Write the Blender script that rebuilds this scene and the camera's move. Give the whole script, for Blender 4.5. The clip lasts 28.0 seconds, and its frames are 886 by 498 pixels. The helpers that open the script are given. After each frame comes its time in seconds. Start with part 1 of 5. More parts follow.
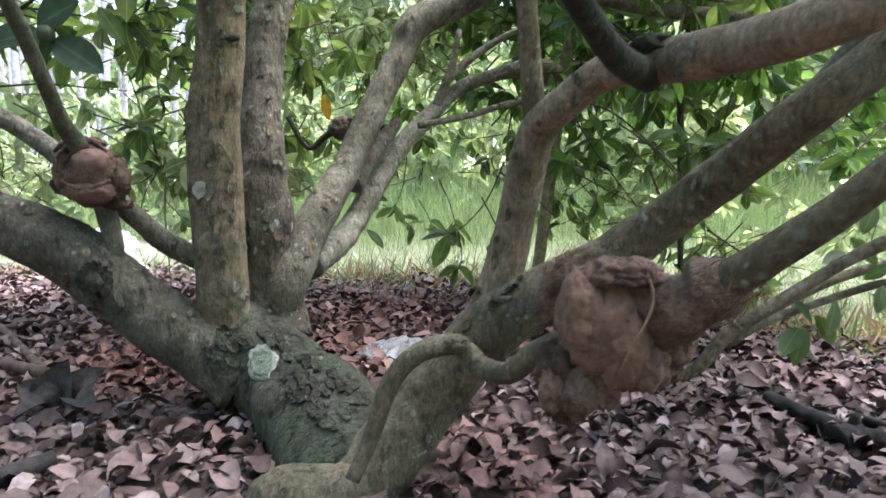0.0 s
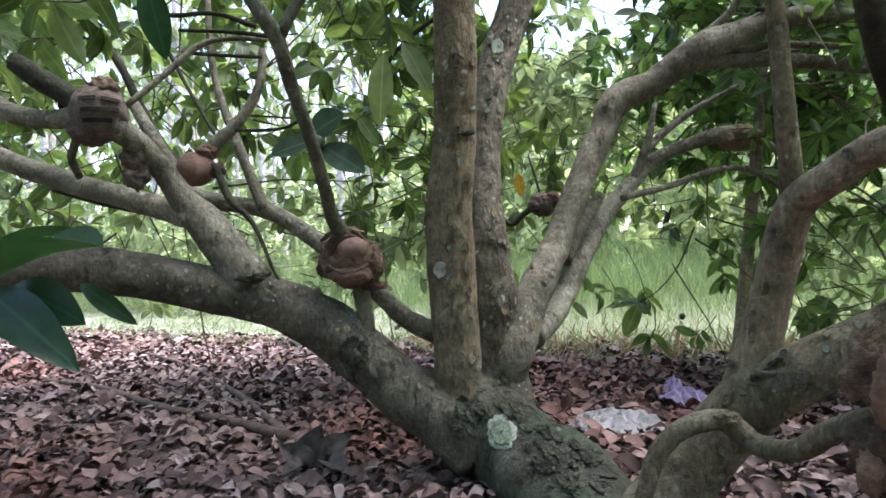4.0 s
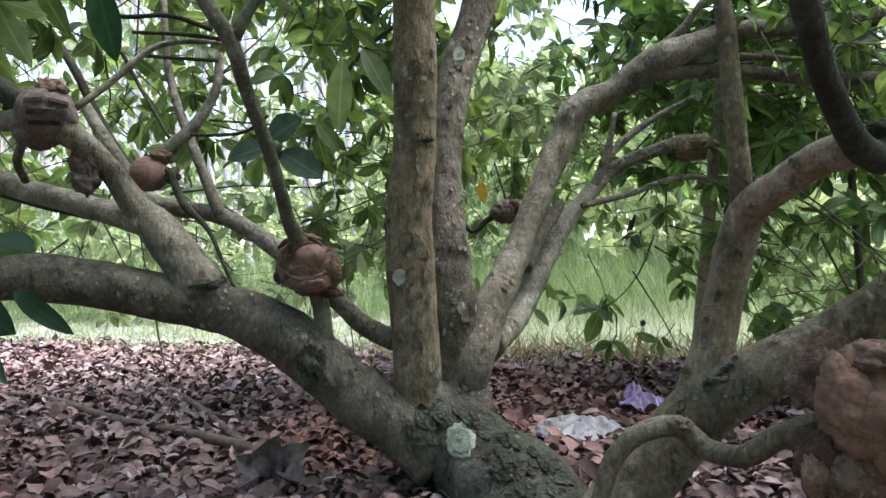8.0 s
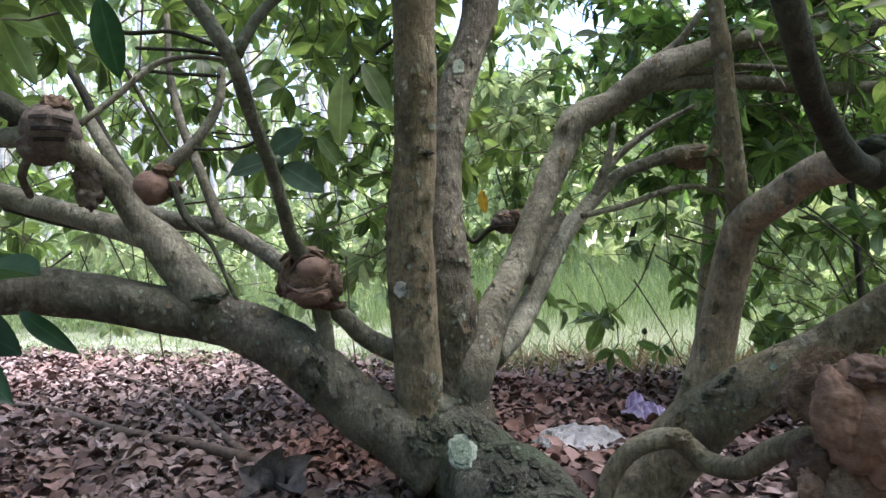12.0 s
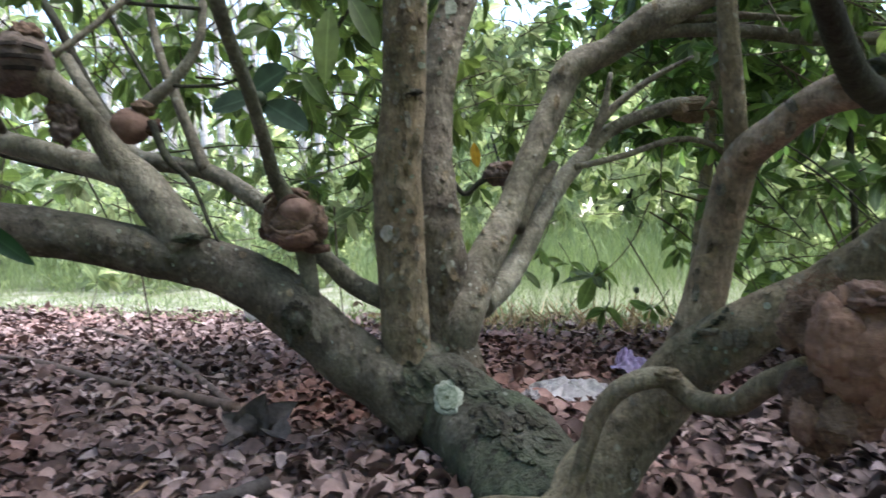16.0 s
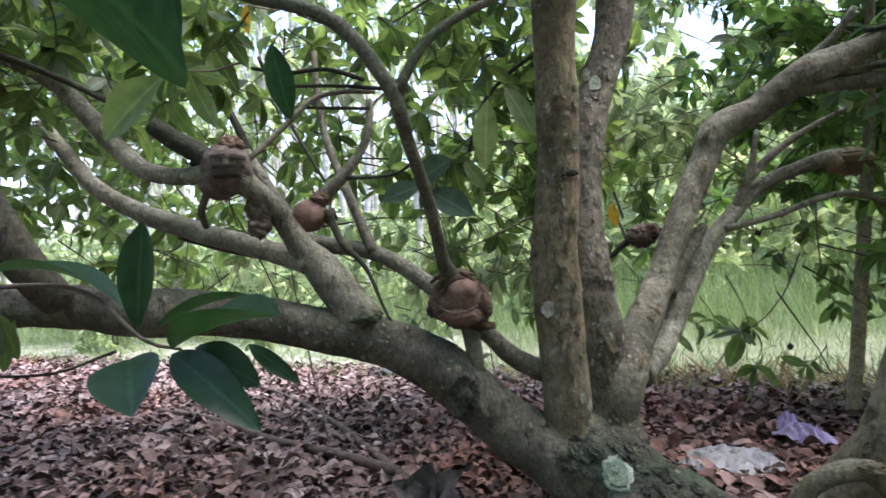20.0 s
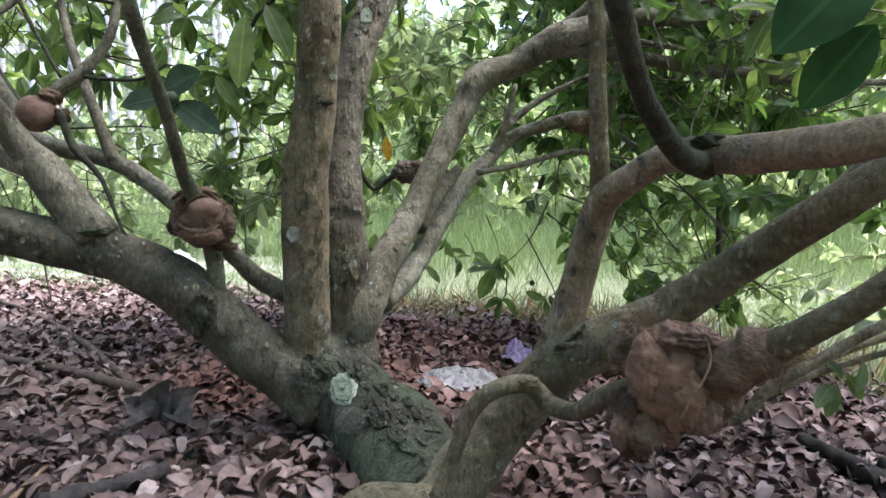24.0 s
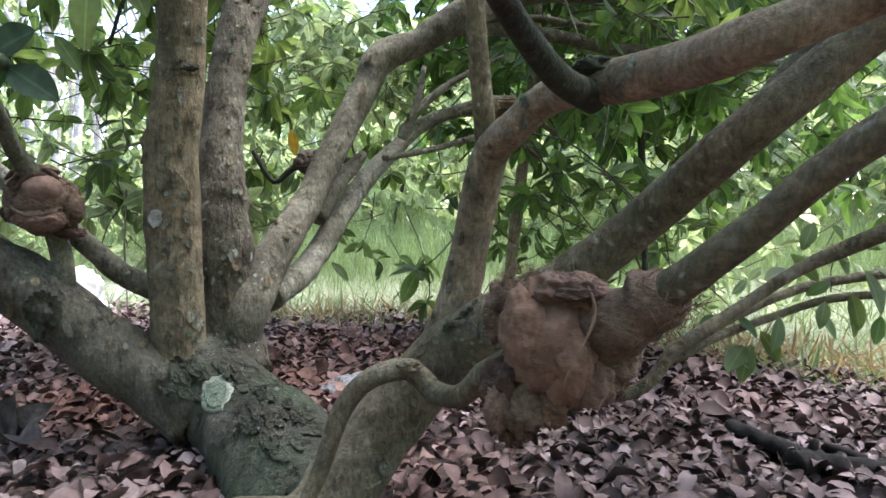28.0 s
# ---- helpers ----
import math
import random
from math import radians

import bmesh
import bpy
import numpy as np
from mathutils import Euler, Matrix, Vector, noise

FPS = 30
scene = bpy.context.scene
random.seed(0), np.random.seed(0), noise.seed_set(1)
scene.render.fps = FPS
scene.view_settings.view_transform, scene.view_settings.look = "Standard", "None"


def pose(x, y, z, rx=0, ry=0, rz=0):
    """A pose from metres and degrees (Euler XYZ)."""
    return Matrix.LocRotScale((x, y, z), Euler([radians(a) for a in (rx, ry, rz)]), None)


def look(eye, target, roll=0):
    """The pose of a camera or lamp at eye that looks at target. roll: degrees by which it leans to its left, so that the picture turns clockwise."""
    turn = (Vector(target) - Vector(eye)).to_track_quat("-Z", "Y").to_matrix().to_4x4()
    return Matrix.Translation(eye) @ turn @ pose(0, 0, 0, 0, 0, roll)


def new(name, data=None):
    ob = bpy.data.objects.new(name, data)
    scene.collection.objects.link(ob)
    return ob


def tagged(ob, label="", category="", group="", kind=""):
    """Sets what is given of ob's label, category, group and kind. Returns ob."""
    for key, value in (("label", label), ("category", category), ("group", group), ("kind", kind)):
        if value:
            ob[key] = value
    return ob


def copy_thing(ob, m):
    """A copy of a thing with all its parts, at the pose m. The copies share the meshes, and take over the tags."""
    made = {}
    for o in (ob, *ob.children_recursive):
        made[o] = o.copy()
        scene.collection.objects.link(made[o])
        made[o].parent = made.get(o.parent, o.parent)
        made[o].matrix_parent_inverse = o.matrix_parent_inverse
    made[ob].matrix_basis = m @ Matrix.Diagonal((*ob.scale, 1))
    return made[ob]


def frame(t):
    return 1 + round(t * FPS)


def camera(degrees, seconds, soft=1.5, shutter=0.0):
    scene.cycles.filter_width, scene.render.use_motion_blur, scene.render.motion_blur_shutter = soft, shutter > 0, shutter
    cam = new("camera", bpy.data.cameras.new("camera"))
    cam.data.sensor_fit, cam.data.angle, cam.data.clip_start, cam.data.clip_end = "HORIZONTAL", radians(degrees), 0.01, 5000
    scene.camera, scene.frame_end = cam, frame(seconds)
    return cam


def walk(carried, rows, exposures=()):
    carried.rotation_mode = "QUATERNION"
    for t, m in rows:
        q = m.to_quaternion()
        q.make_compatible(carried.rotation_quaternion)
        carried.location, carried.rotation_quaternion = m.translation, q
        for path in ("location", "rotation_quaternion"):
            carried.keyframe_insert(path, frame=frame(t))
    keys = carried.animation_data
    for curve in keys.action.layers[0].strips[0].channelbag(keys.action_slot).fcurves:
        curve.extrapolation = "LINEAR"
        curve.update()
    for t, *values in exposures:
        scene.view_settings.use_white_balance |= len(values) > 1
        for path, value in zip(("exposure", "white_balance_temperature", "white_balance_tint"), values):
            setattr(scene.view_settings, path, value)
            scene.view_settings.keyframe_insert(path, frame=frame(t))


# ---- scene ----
# ---- camera and walk ----
cam = camera(68.54, 28.0, shutter=0.4)
PATH = [
    (0, (0.012, 0.010, 0.592), (-0.028, 1.997, 0.372), -0.17),
    (0.5, (-0.045, 0.035, 0.547), (-0.119, 2.019, 0.306), -0.17),
    (1, (-0.086, -0.003, 0.556), (-0.319, 1.973, 0.352), -0.07),
    (1.5, (-0.111, -0.031, 0.588), (-0.490, 1.929, 0.454), -2.40),
    (2, (-0.136, -0.066, 0.615), (-0.652, 1.865, 0.533), -3.05),
    (2.5, (-0.154, -0.087, 0.628), (-0.721, 1.830, 0.600), -2.88),
    (3, (-0.168, -0.097, 0.633), (-0.720, 1.825, 0.600), -3.25),
    (3.5, (-0.180, -0.099, 0.630), (-0.705, 1.830, 0.596), -3.22),
    (4, (-0.184, -0.094, 0.626), (-0.652, 1.851, 0.615), -2.35),
    (4.5, (-0.186, -0.086, 0.620), (-0.569, 1.877, 0.628), -1.57),
    (6.5, (-0.182, -0.092, 0.630), (-0.594, 1.865, 0.644), -2.23),
    (7, (-0.174, -0.088, 0.625), (-0.570, 1.872, 0.630), -2.54),
    (7.5, (-0.168, -0.083, 0.626), (-0.544, 1.881, 0.629), -2.40),
    (8, (-0.164, -0.081, 0.625), (-0.536, 1.884, 0.632), -2.28),
    (8.5, (-0.162, -0.079, 0.627), (-0.519, 1.888, 0.642), -2.46),
    (9, (-0.160, -0.083, 0.634), (-0.527, 1.883, 0.644), -2.90),
    (9.5, (-0.157, -0.084, 0.633), (-0.539, 1.879, 0.645), -2.79),
    (10, (-0.158, -0.086, 0.637), (-0.538, 1.877, 0.654), -2.98),
    (10.5, (-0.159, -0.087, 0.635), (-0.536, 1.877, 0.650), -2.64),
    (11, (-0.159, -0.086, 0.634), (-0.528, 1.880, 0.650), -2.40),
    (11.5, (-0.157, -0.086, 0.635), (-0.534, 1.878, 0.654), -2.53),
    (12, (-0.156, -0.092, 0.639), (-0.535, 1.872, 0.666), -2.57),
    (12.5, (-0.154, -0.093, 0.641), (-0.541, 1.869, 0.662), -2.81),
    (13, (-0.147, -0.084, 0.639), (-0.505, 1.884, 0.654), -2.62),
    (13.5, (-0.093, -0.058, 0.617), (-0.312, 1.930, 0.602), -1.00),
    (15.5, (-0.107, -0.016, 0.561), (-0.343, 1.968, 0.473), -1.19),
    (16, (-0.151, -0.047, 0.573), (-0.517, 1.918, 0.508), -1.88),
    (16.5, (-0.193, -0.083, 0.598), (-0.694, 1.853, 0.575), -2.86),
    (17, (-0.238, -0.117, 0.639), (-0.864, 1.783, 0.649), -3.18),
    (17.5, (-0.285, -0.149, 0.676), (-1.038, 1.703, 0.734), -3.98),
    (18, (-0.285, -0.177, 0.701), (-1.110, 1.643, 0.797), -4.07),
    (18.5, (-0.290, -0.180, 0.706), (-1.119, 1.638, 0.798), -4.23),
    (19, (-0.276, -0.171, 0.699), (-1.067, 1.664, 0.794), -4.70),
    (19.5, (-0.269, -0.167, 0.693), (-1.026, 1.683, 0.767), -4.36),
    (20, (-0.255, -0.150, 0.678), (-0.935, 1.730, 0.746), -3.56),
    (20.5, (-0.230, -0.124, 0.659), (-0.768, 1.802, 0.698), -2.78),
    (21, (-0.193, -0.101, 0.662), (-0.614, 1.854, 0.686), -3.47),
    (21.5, (-0.174, -0.093, 0.663), (-0.504, 1.879, 0.712), -3.14),
    (22, (-0.130, -0.085, 0.654), (-0.383, 1.898, 0.704), -2.99),
    (22.5, (-0.077, -0.076, 0.688), (-0.251, 1.916, 0.708), -2.91),
    (24.5, (-0.102, -0.214, 0.669), (-0.216, 1.772, 0.462), 1.86),
    (25, (-0.155, -0.256, 0.684), (-0.287, 1.727, 0.461), -0.25),
    (25.5, (-0.179, -0.288, 0.708), (-0.309, 1.701, 0.542), 2.31),
    (26, (-0.214, -0.292, 0.768), (-0.402, 1.699, 0.745), 2.85),
    (26.5, (-0.167, -0.239, 0.724), (-0.327, 1.754, 0.654), 2.94),
    (27, (-0.005, -0.089, 0.624), (-0.019, 1.908, 0.510), -0.48),
    (27.5, (0.036, -0.003, 0.568), (0.038, 1.994, 0.466), -0.82),
    (28, (0.055, 0.012, 0.559), (0.083, 2.009, 0.468), -0.27),
]
walk(cam, [(t, look(eye, target, roll)) for t, eye, target, roll in PATH], [(0.0, 2.60, 6320.0, 15.5), (1.0, 2.47, 6320.0, 15.5), (2.5, 2.33, 6320.0, 15.5), (13.0, 2.26, 6320.0, 15.5), (17.0, 2.21, 6320.0, 15.5), (20.0, 2.21, 6320.0, 15.5), (22.0, 2.27, 6320.0, 15.5), (25.0, 2.47, 6320.0, 15.5), (26.0, 2.53, 6320.0, 15.5), (28.0, 2.50, 6320.0, 15.5)])

# ---- world, sun and exposure ----
world = bpy.data.worlds.new("overcast_sky")
scene.world = world
world.use_nodes = True
wn = world.node_tree
sky = wn.nodes.new("ShaderNodeTexSky")
sky.sky_type, sky.sun_disc = "NISHITA", False
sky.sun_elevation, sky.sun_rotation = radians(66), radians(78)
sky.air_density, sky.dust_density, sky.ozone_density = 1.0, 1.5, 1.5
wn.nodes["Background"].inputs["Strength"].default_value = 0.19
wn.links.new(sky.outputs["Color"], wn.nodes["Background"].inputs["Color"])
sun = new("sun", bpy.data.lights.new("sun", "SUN"))
sun.data.energy, sun.data.angle, sun.data.color = 3.0, radians(50), (1.0, 0.975, 0.94)
sun.matrix_world = look((3.9, 0.8, 9.0), (0, 0, 0))

# ---- materials ----


class Nodes:
    """A small builder for node materials."""

    def __init__(self, name):
        self.m = bpy.data.materials.new(name)
        self.m.use_nodes = True
        self.t = self.m.node_tree
        self.bsdf = self.t.nodes["Principled BSDF"]
        self.out = self.t.nodes["Material Output"]

    def add(self, kind, **props):
        n = self.t.nodes.new(kind)
        for k, v in props.items():
            n.inputs[k.replace("_", " ")].default_value = v
        return n

    def link(self, a, b):
        self.t.links.new(a, b)
        return self

    def noise(self, scale, detail=4.0, rough=0.55, vec=None):
        n = self.add("ShaderNodeTexNoise", Scale=scale, Detail=detail, Roughness=rough)
        if vec:
            self.link(vec, n.inputs["Vector"])
        return n.outputs["Fac"]

    def ramp(self, fac, *stops):
        n = self.add("ShaderNodeValToRGB")
        e = n.color_ramp.elements
        while len(e) < len(stops):
            e.new(0.5)
        for el, (p, c) in zip(e, stops):
            el.position, el.color = p, (*c, 1) if len(c) == 3 else c
        self.link(fac, n.inputs["Fac"])
        return n.outputs["Color"]

    def mix(self, fac, a, b, blend="MIX"):
        n = self.t.nodes.new("ShaderNodeMix")
        n.data_type, n.blend_type = "RGBA", blend
        for s, v in ((n.inputs[0], fac), (n.inputs[6], a), (n.inputs[7], b)):
            if isinstance(v, bpy.types.NodeSocket):
                self.link(v, s)
            else:
                s.default_value = v if isinstance(v, float) else (*v, 1)
        return n.outputs[2]

    def math(self, op, a, b=0.0):
        n = self.t.nodes.new("ShaderNodeMath")
        n.operation = op
        for s, v in ((n.inputs[0], a), (n.inputs[1], b)):
            if isinstance(v, bpy.types.NodeSocket):
                self.link(v, s)
            else:
                s.default_value = v
        return n.outputs[0]

    def coords(self, scale=(1, 1, 1)):
        c = self.t.nodes.new("ShaderNodeTexCoord")
        n = self.t.nodes.new("ShaderNodeMapping")
        n.inputs["Scale"].default_value = scale
        self.link(c.outputs["Object"], n.inputs["Vector"])
        return n.outputs["Vector"]

    def bump(self, height, strength, distance=0.01):
        n = self.add("ShaderNodeBump", Strength=strength, Distance=distance)
        self.link(height, n.inputs["Height"])
        self.link(n.outputs["Normal"], self.bsdf.inputs["Normal"])
        return n

    def colour(self, c):
        self.link(c, self.bsdf.inputs["Base Color"])
        return self

    def rough(self, v):
        self.bsdf.inputs["Roughness"].default_value = v
        return self


def bark(name, dark, mid, pale, green=0.0, spots=0.5, ridges=0.5):
    """Bark with broad blotches, rubbed pale patches, lichen flecks, a green film of algae, dark cracks and fine relief."""
    n = Nodes(name)
    v = n.coords()
    warp = n.add("ShaderNodeTexNoise", Scale=7.0, Detail=3.0)
    n.link(v, warp.inputs["Vector"])
    bent = n.mix(0.12, v, warp.outputs["Color"])
    base = n.ramp(n.noise(7, 6, 0.66, v), (0.3, dark), (0.48, mid), (0.68, pale))
    blot = n.ramp(n.noise(17, 6, 0.66, bent), (0.34, (0.72,) * 3), (0.5, (1.0,) * 3), (0.68, (1.25,) * 3))
    c = n.mix(0.85, base, blot, "MULTIPLY")
    fine = n.ramp(n.noise(130, 6, 0.72, n.coords((1.0, 1.0, 0.45))), (0.3, (0.42,) * 3), (0.7, (1.5,) * 3))
    c = n.mix(0.95, c, fine, "MULTIPLY")
    pores = n.ramp(n.noise(75, 3, 0.6, n.coords((0.45, 0.45, 2.2))), (0.6, (0, 0, 0)), (0.68, (0.5,) * 3))
    c = n.mix(pores, c, n.mix(1.0, c, (1.7, 1.65, 1.55), "MULTIPLY"))
    ring = n.ramp(n.noise(9, 3, 0.6, n.coords((0.25, 0.25, 2.4))), (0.36, (0.72,) * 3), (0.5, (1.0,) * 3), (0.66, (1.12,) * 3))
    c = n.mix(0.8, c, ring, "MULTIPLY")
    if green:
        film = n.ramp(n.noise(5.5, 5, 0.62, n.coords((1, 1, 1.4))), (0.4, (0, 0, 0)), (0.66, (green,) * 3))
        c = n.mix(film, c, n.ramp(n.noise(50, 4, 0.6, v), (0.3, (0.03, 0.045, 0.028)), (0.7, (0.10, 0.125, 0.075))))
    vor = n.add("ShaderNodeTexVoronoi", Scale=38.0)
    n.link(bent, vor.inputs["Vector"])
    fleck = n.ramp(vor.outputs["Distance"], (0.14, (1, 1, 1)), (0.26, (0, 0, 0)))
    patch = n.ramp(n.noise(4.5, 3, 0.5, v), (0.46, (0, 0, 0)), (0.62, (spots,) * 3))
    c = n.mix(n.math("MULTIPLY", fleck, patch), c, (0.38, 0.40, 0.35))
    small = n.add("ShaderNodeTexVoronoi", Scale=80.0)
    n.link(bent, small.inputs["Vector"])
    dots = n.ramp(small.outputs["Distance"], (0.1, (1, 1, 1)), (0.2, (0, 0, 0)))
    some = n.ramp(n.noise(10, 2, 0.5, v), (0.52, (0, 0, 0)), (0.66, (spots,) * 3))
    c = n.mix(n.math("MULTIPLY", dots, some), c, (0.42, 0.42, 0.38))
    split = n.ramp(n.noise(34, 6, 0.72, n.coords((1.0, 1.0, 0.4))), (0.36, (1, 1, 1)), (0.44, (0, 0, 0)))
    c = n.mix(n.math("MULTIPLY", split, 0.45 * ridges + 0.1), c, (0.025, 0.02, 0.016))
    n.colour(c).rough(0.9)
    n.bsdf.inputs["Specular IOR Level"].default_value = 0.25
    crack = n.noise(60, 5, 0.7, n.coords((1.0, 1.0, 0.35)))
    h = n.math("ADD", n.math("MULTIPLY", crack, ridges), n.math("MULTIPLY", n.noise(22, 5, 0.65, v), 0.8))
    h = n.math("SUBTRACT", h, n.math("MULTIPLY", split, 0.5 * ridges))
    n.bump(h, 1.0, 0.014)
    return n.m


def leaf_material(name, deep, fresh, through_light, rough=0.45, glow=0.3, spec=0.35):
    """A leaf: waxy face, paler midrib and side veins, light that passes through the blade."""
    n = Nodes(name)
    uv = n.t.nodes.new("ShaderNodeUVMap")
    sep = n.t.nodes.new("ShaderNodeSeparateXYZ")
    n.link(uv.outputs["UV"], sep.inputs[0])
    geo = n.t.nodes.new("ShaderNodeNewGeometry")
    tone = n.ramp(geo.outputs["Random Per Island"], (0.0, deep), (0.75, fresh), (1.0, tuple(1.5 * k for k in fresh)))
    blot = n.ramp(n.noise(30, 3, 0.5, n.coords()), (0.3, (0.7,) * 3), (0.7, (1.2,) * 3))
    tone = n.mix(1.0, tone, blot, "MULTIPLY")
    across = n.math("ABSOLUTE", n.math("SUBTRACT", sep.outputs["X"], 0.5))
    rib = n.ramp(across, (0.02, (1, 1, 1)), (0.06, (0, 0, 0)))
    tone = n.mix(n.math("MULTIPLY", rib, 0.2), tone, tuple(min(1, 3.0 * k) for k in fresh))
    wave = n.math("FRACT", n.math("MULTIPLY", n.math("SUBTRACT", sep.outputs["Y"], n.math("MULTIPLY", across, 0.55)), 11.0))
    n.colour(tone).rough(rough)
    n.bsdf.inputs["Specular IOR Level"].default_value = spec
    n.bump(n.math("ADD", n.math("MULTIPLY", wave, 0.3), n.math("MULTIPLY", n.noise(60, 2, 0.5, n.coords()), 0.4)), 0.25, 0.004)
    tr = n.t.nodes.new("ShaderNodeBsdfTranslucent")
    n.link(n.mix(1.0, tone, tuple(through_light), "MULTIPLY"), tr.inputs["Color"])
    ms = n.t.nodes.new("ShaderNodeMixShader")
    ms.inputs[0].default_value = glow
    n.link(n.bsdf.outputs[0], ms.inputs[1]).link(tr.outputs[0], ms.inputs[2]).link(ms.outputs[0], n.out.inputs["Surface"])
    return n.m


def litter_material(name, by_object):
    """Dry fallen leaves: greyish brown to russet, a few pale or yellow."""
    n = Nodes(name)
    if by_object:
        r = n.t.nodes.new("ShaderNodeObjectInfo").outputs["Random"]
    else:
        r = n.t.nodes.new("ShaderNodeNewGeometry").outputs["Random Per Island"]
    tone = n.ramp(r, (0.0, (0.040, 0.024, 0.022)), (0.3, (0.112, 0.073, 0.067)), (0.65, (0.190, 0.132, 0.123)), (0.9, (0.262, 0.194, 0.183)), (1.0, (0.345, 0.272, 0.266)))
    tone = n.mix(1.0, tone, n.ramp(n.noise(55, 4, 0.6, n.coords()), (0.3, (0.65,) * 3), (0.7, (1.2,) * 3)), "MULTIPLY")
    where = n.t.nodes.new("ShaderNodeObjectInfo").outputs["Location"] if by_object else n.coords()
    spread = n.noise(1.3, 3, 0.5, where)
    sep = n.t.nodes.new("ShaderNodeSeparateXYZ")
    n.link(where, sep.inputs[0])
    dx, dy = n.math("SUBTRACT", sep.outputs["X"], -0.15), n.math("SUBTRACT", sep.outputs["Y"], 2.4)
    far = n.math("ADD", n.math("MULTIPLY", dx, dx), n.math("MULTIPLY", dy, dy))
    spread = n.math("ADD", spread, n.math("MAXIMUM", n.math("MULTIPLY", n.math("SUBTRACT", 0.9, far), 0.14), -0.05))
    # litter darker to the right: damp leaves, plus shade put into the colour
    damp_shade = n.ramp(n.math("ADD", n.math("MULTIPLY", sep.outputs["X"], 0.5), n.math("MULTIPLY", n.noise(3.0, 4, 0.6, where), 0.9)), (0.48, (0, 0, 0)), (0.68, (0.9, 0.9, 0.9)))
    tone = n.mix(damp_shade, tone, n.mix(1.0, tone, (0.5, 0.5, 0.54), "MULTIPLY"))
    patch = n.ramp(spread, (0.42, (0, 0, 0)), (0.62, (0.9, 0.9, 0.9)))
    tone = n.mix(patch, tone, n.mix(1.0, tone, (0.95, 0.66, 0.56), "MULTIPLY"))
    n.colour(tone).rough(0.7)
    n.bsdf.inputs["Specular IOR Level"].default_value = 0.3
    n.bump(n.noise(90, 4, 0.6, n.coords()), 0.35, 0.004)
    return n.m


def coir(name, low, high, relief=0.8, grain=1.0):
    """Coconut fibre and dried mud pressed round a branch."""
    n = Nodes(name)
    v = n.coords()
    c = n.ramp(n.noise(26, 6, 0.65, v), (0.3, low), (0.7, high))
    c = n.mix(grain, c, n.ramp(n.noise(160, 3, 0.6, n.coords((1, 0.3, 1))), (0.3, (0.6,) * 3), (0.7, (1.25,) * 3)), "MULTIPLY")
    n.colour(c).rough(0.93)
    h = n.math("ADD", n.noise(120, 4, 0.7, n.coords((0.35, 1, 1))), n.math("MULTIPLY", n.noise(30, 4, 0.6, v), 1.2))
    n.bump(h, relief, 0.01)
    return n.m


def plain(name, low, high, scale=40, rough=0.8, bump=0.3):
    n = Nodes(name)
    n.colour(n.ramp(n.noise(scale, 5, 0.6, n.coords()), (0.3, low), (0.7, high))).rough(rough)
    n.bsdf.inputs["Specular IOR Level"].default_value = 0.15
    n.bump(n.noise(scale * 2, 4, 0.6, n.coords()), bump, 0.006)
    return n.m


def film_bag(name, low, high):
    """Thin crumpled plastic."""
    n = Nodes(name)
    n.colour(n.ramp(n.noise(14, 4, 0.6, n.coords()), (0.35, low), (0.65, high))).rough(0.32)
    n.bump(n.noise(45, 3, 0.6, n.coords()), 0.5, 0.01)
    tr = n.add("ShaderNodeBsdfTranslucent")
    tr.inputs["Color"].default_value = (*high, 1)
    ms = n.t.nodes.new("ShaderNodeMixShader")
    ms.inputs[0].default_value = 0.25
    n.link(n.bsdf.outputs[0], ms.inputs[1]).link(tr.outputs[0], ms.inputs[2]).link(ms.outputs[0], n.out.inputs["Surface"])
    return n.m


def ground_material():
    """Dark humus under the crown, short grass and worn pale earth outside it."""
    n = Nodes("ground_soil_and_grass")
    v = n.coords()
    soil = n.ramp(n.noise(25, 6, 0.65, v), (0.3, (0.045, 0.03, 0.024)), (0.7, (0.13, 0.085, 0.07)))
    turf = n.ramp(n.noise(9, 5, 0.6, v), (0.3, (0.10, 0.115, 0.062)), (0.7, (0.19, 0.205, 0.125)))
    sand = n.ramp(n.noise(2.2, 4, 0.6, v), (0.47, (0, 0, 0)), (0.58, (0.85, 0.85, 0.85)))
    sep = n.t.nodes.new("ShaderNodeSeparateXYZ")
    n.link(v, sep.inputs[0])
    turf = n.mix(n.math("MULTIPLY", sand, n.math("LESS_THAN", sep.outputs["X"], -1.7)), turf, (0.28, 0.27, 0.235))
    d = n.math("ADD", n.math("SUBTRACT", sep.outputs["Y"], n.math("MULTIPLY", sep.outputs["X"], -0.2)), n.math("MULTIPLY", n.noise(1.5, 3, 0.6, v), 0.8))
    dd = n.math("ADD", n.math("MULTIPLY", sep.outputs["X"], 0.75), n.math("MULTIPLY", sep.outputs["Y"], 0.65))
    out = n.math("MAXIMUM", n.math("GREATER_THAN", d, 4.1), n.math("GREATER_THAN", n.math("ADD", dd, n.math("MULTIPLY", n.noise(2.2, 4, 0.6, v), 0.6)), 2.75))
    n.colour(n.mix(out, soil, turf)).rough(0.95)
    n.bump(n.noise(60, 5, 0.7, v), 0.8, 0.02)
    return n.m


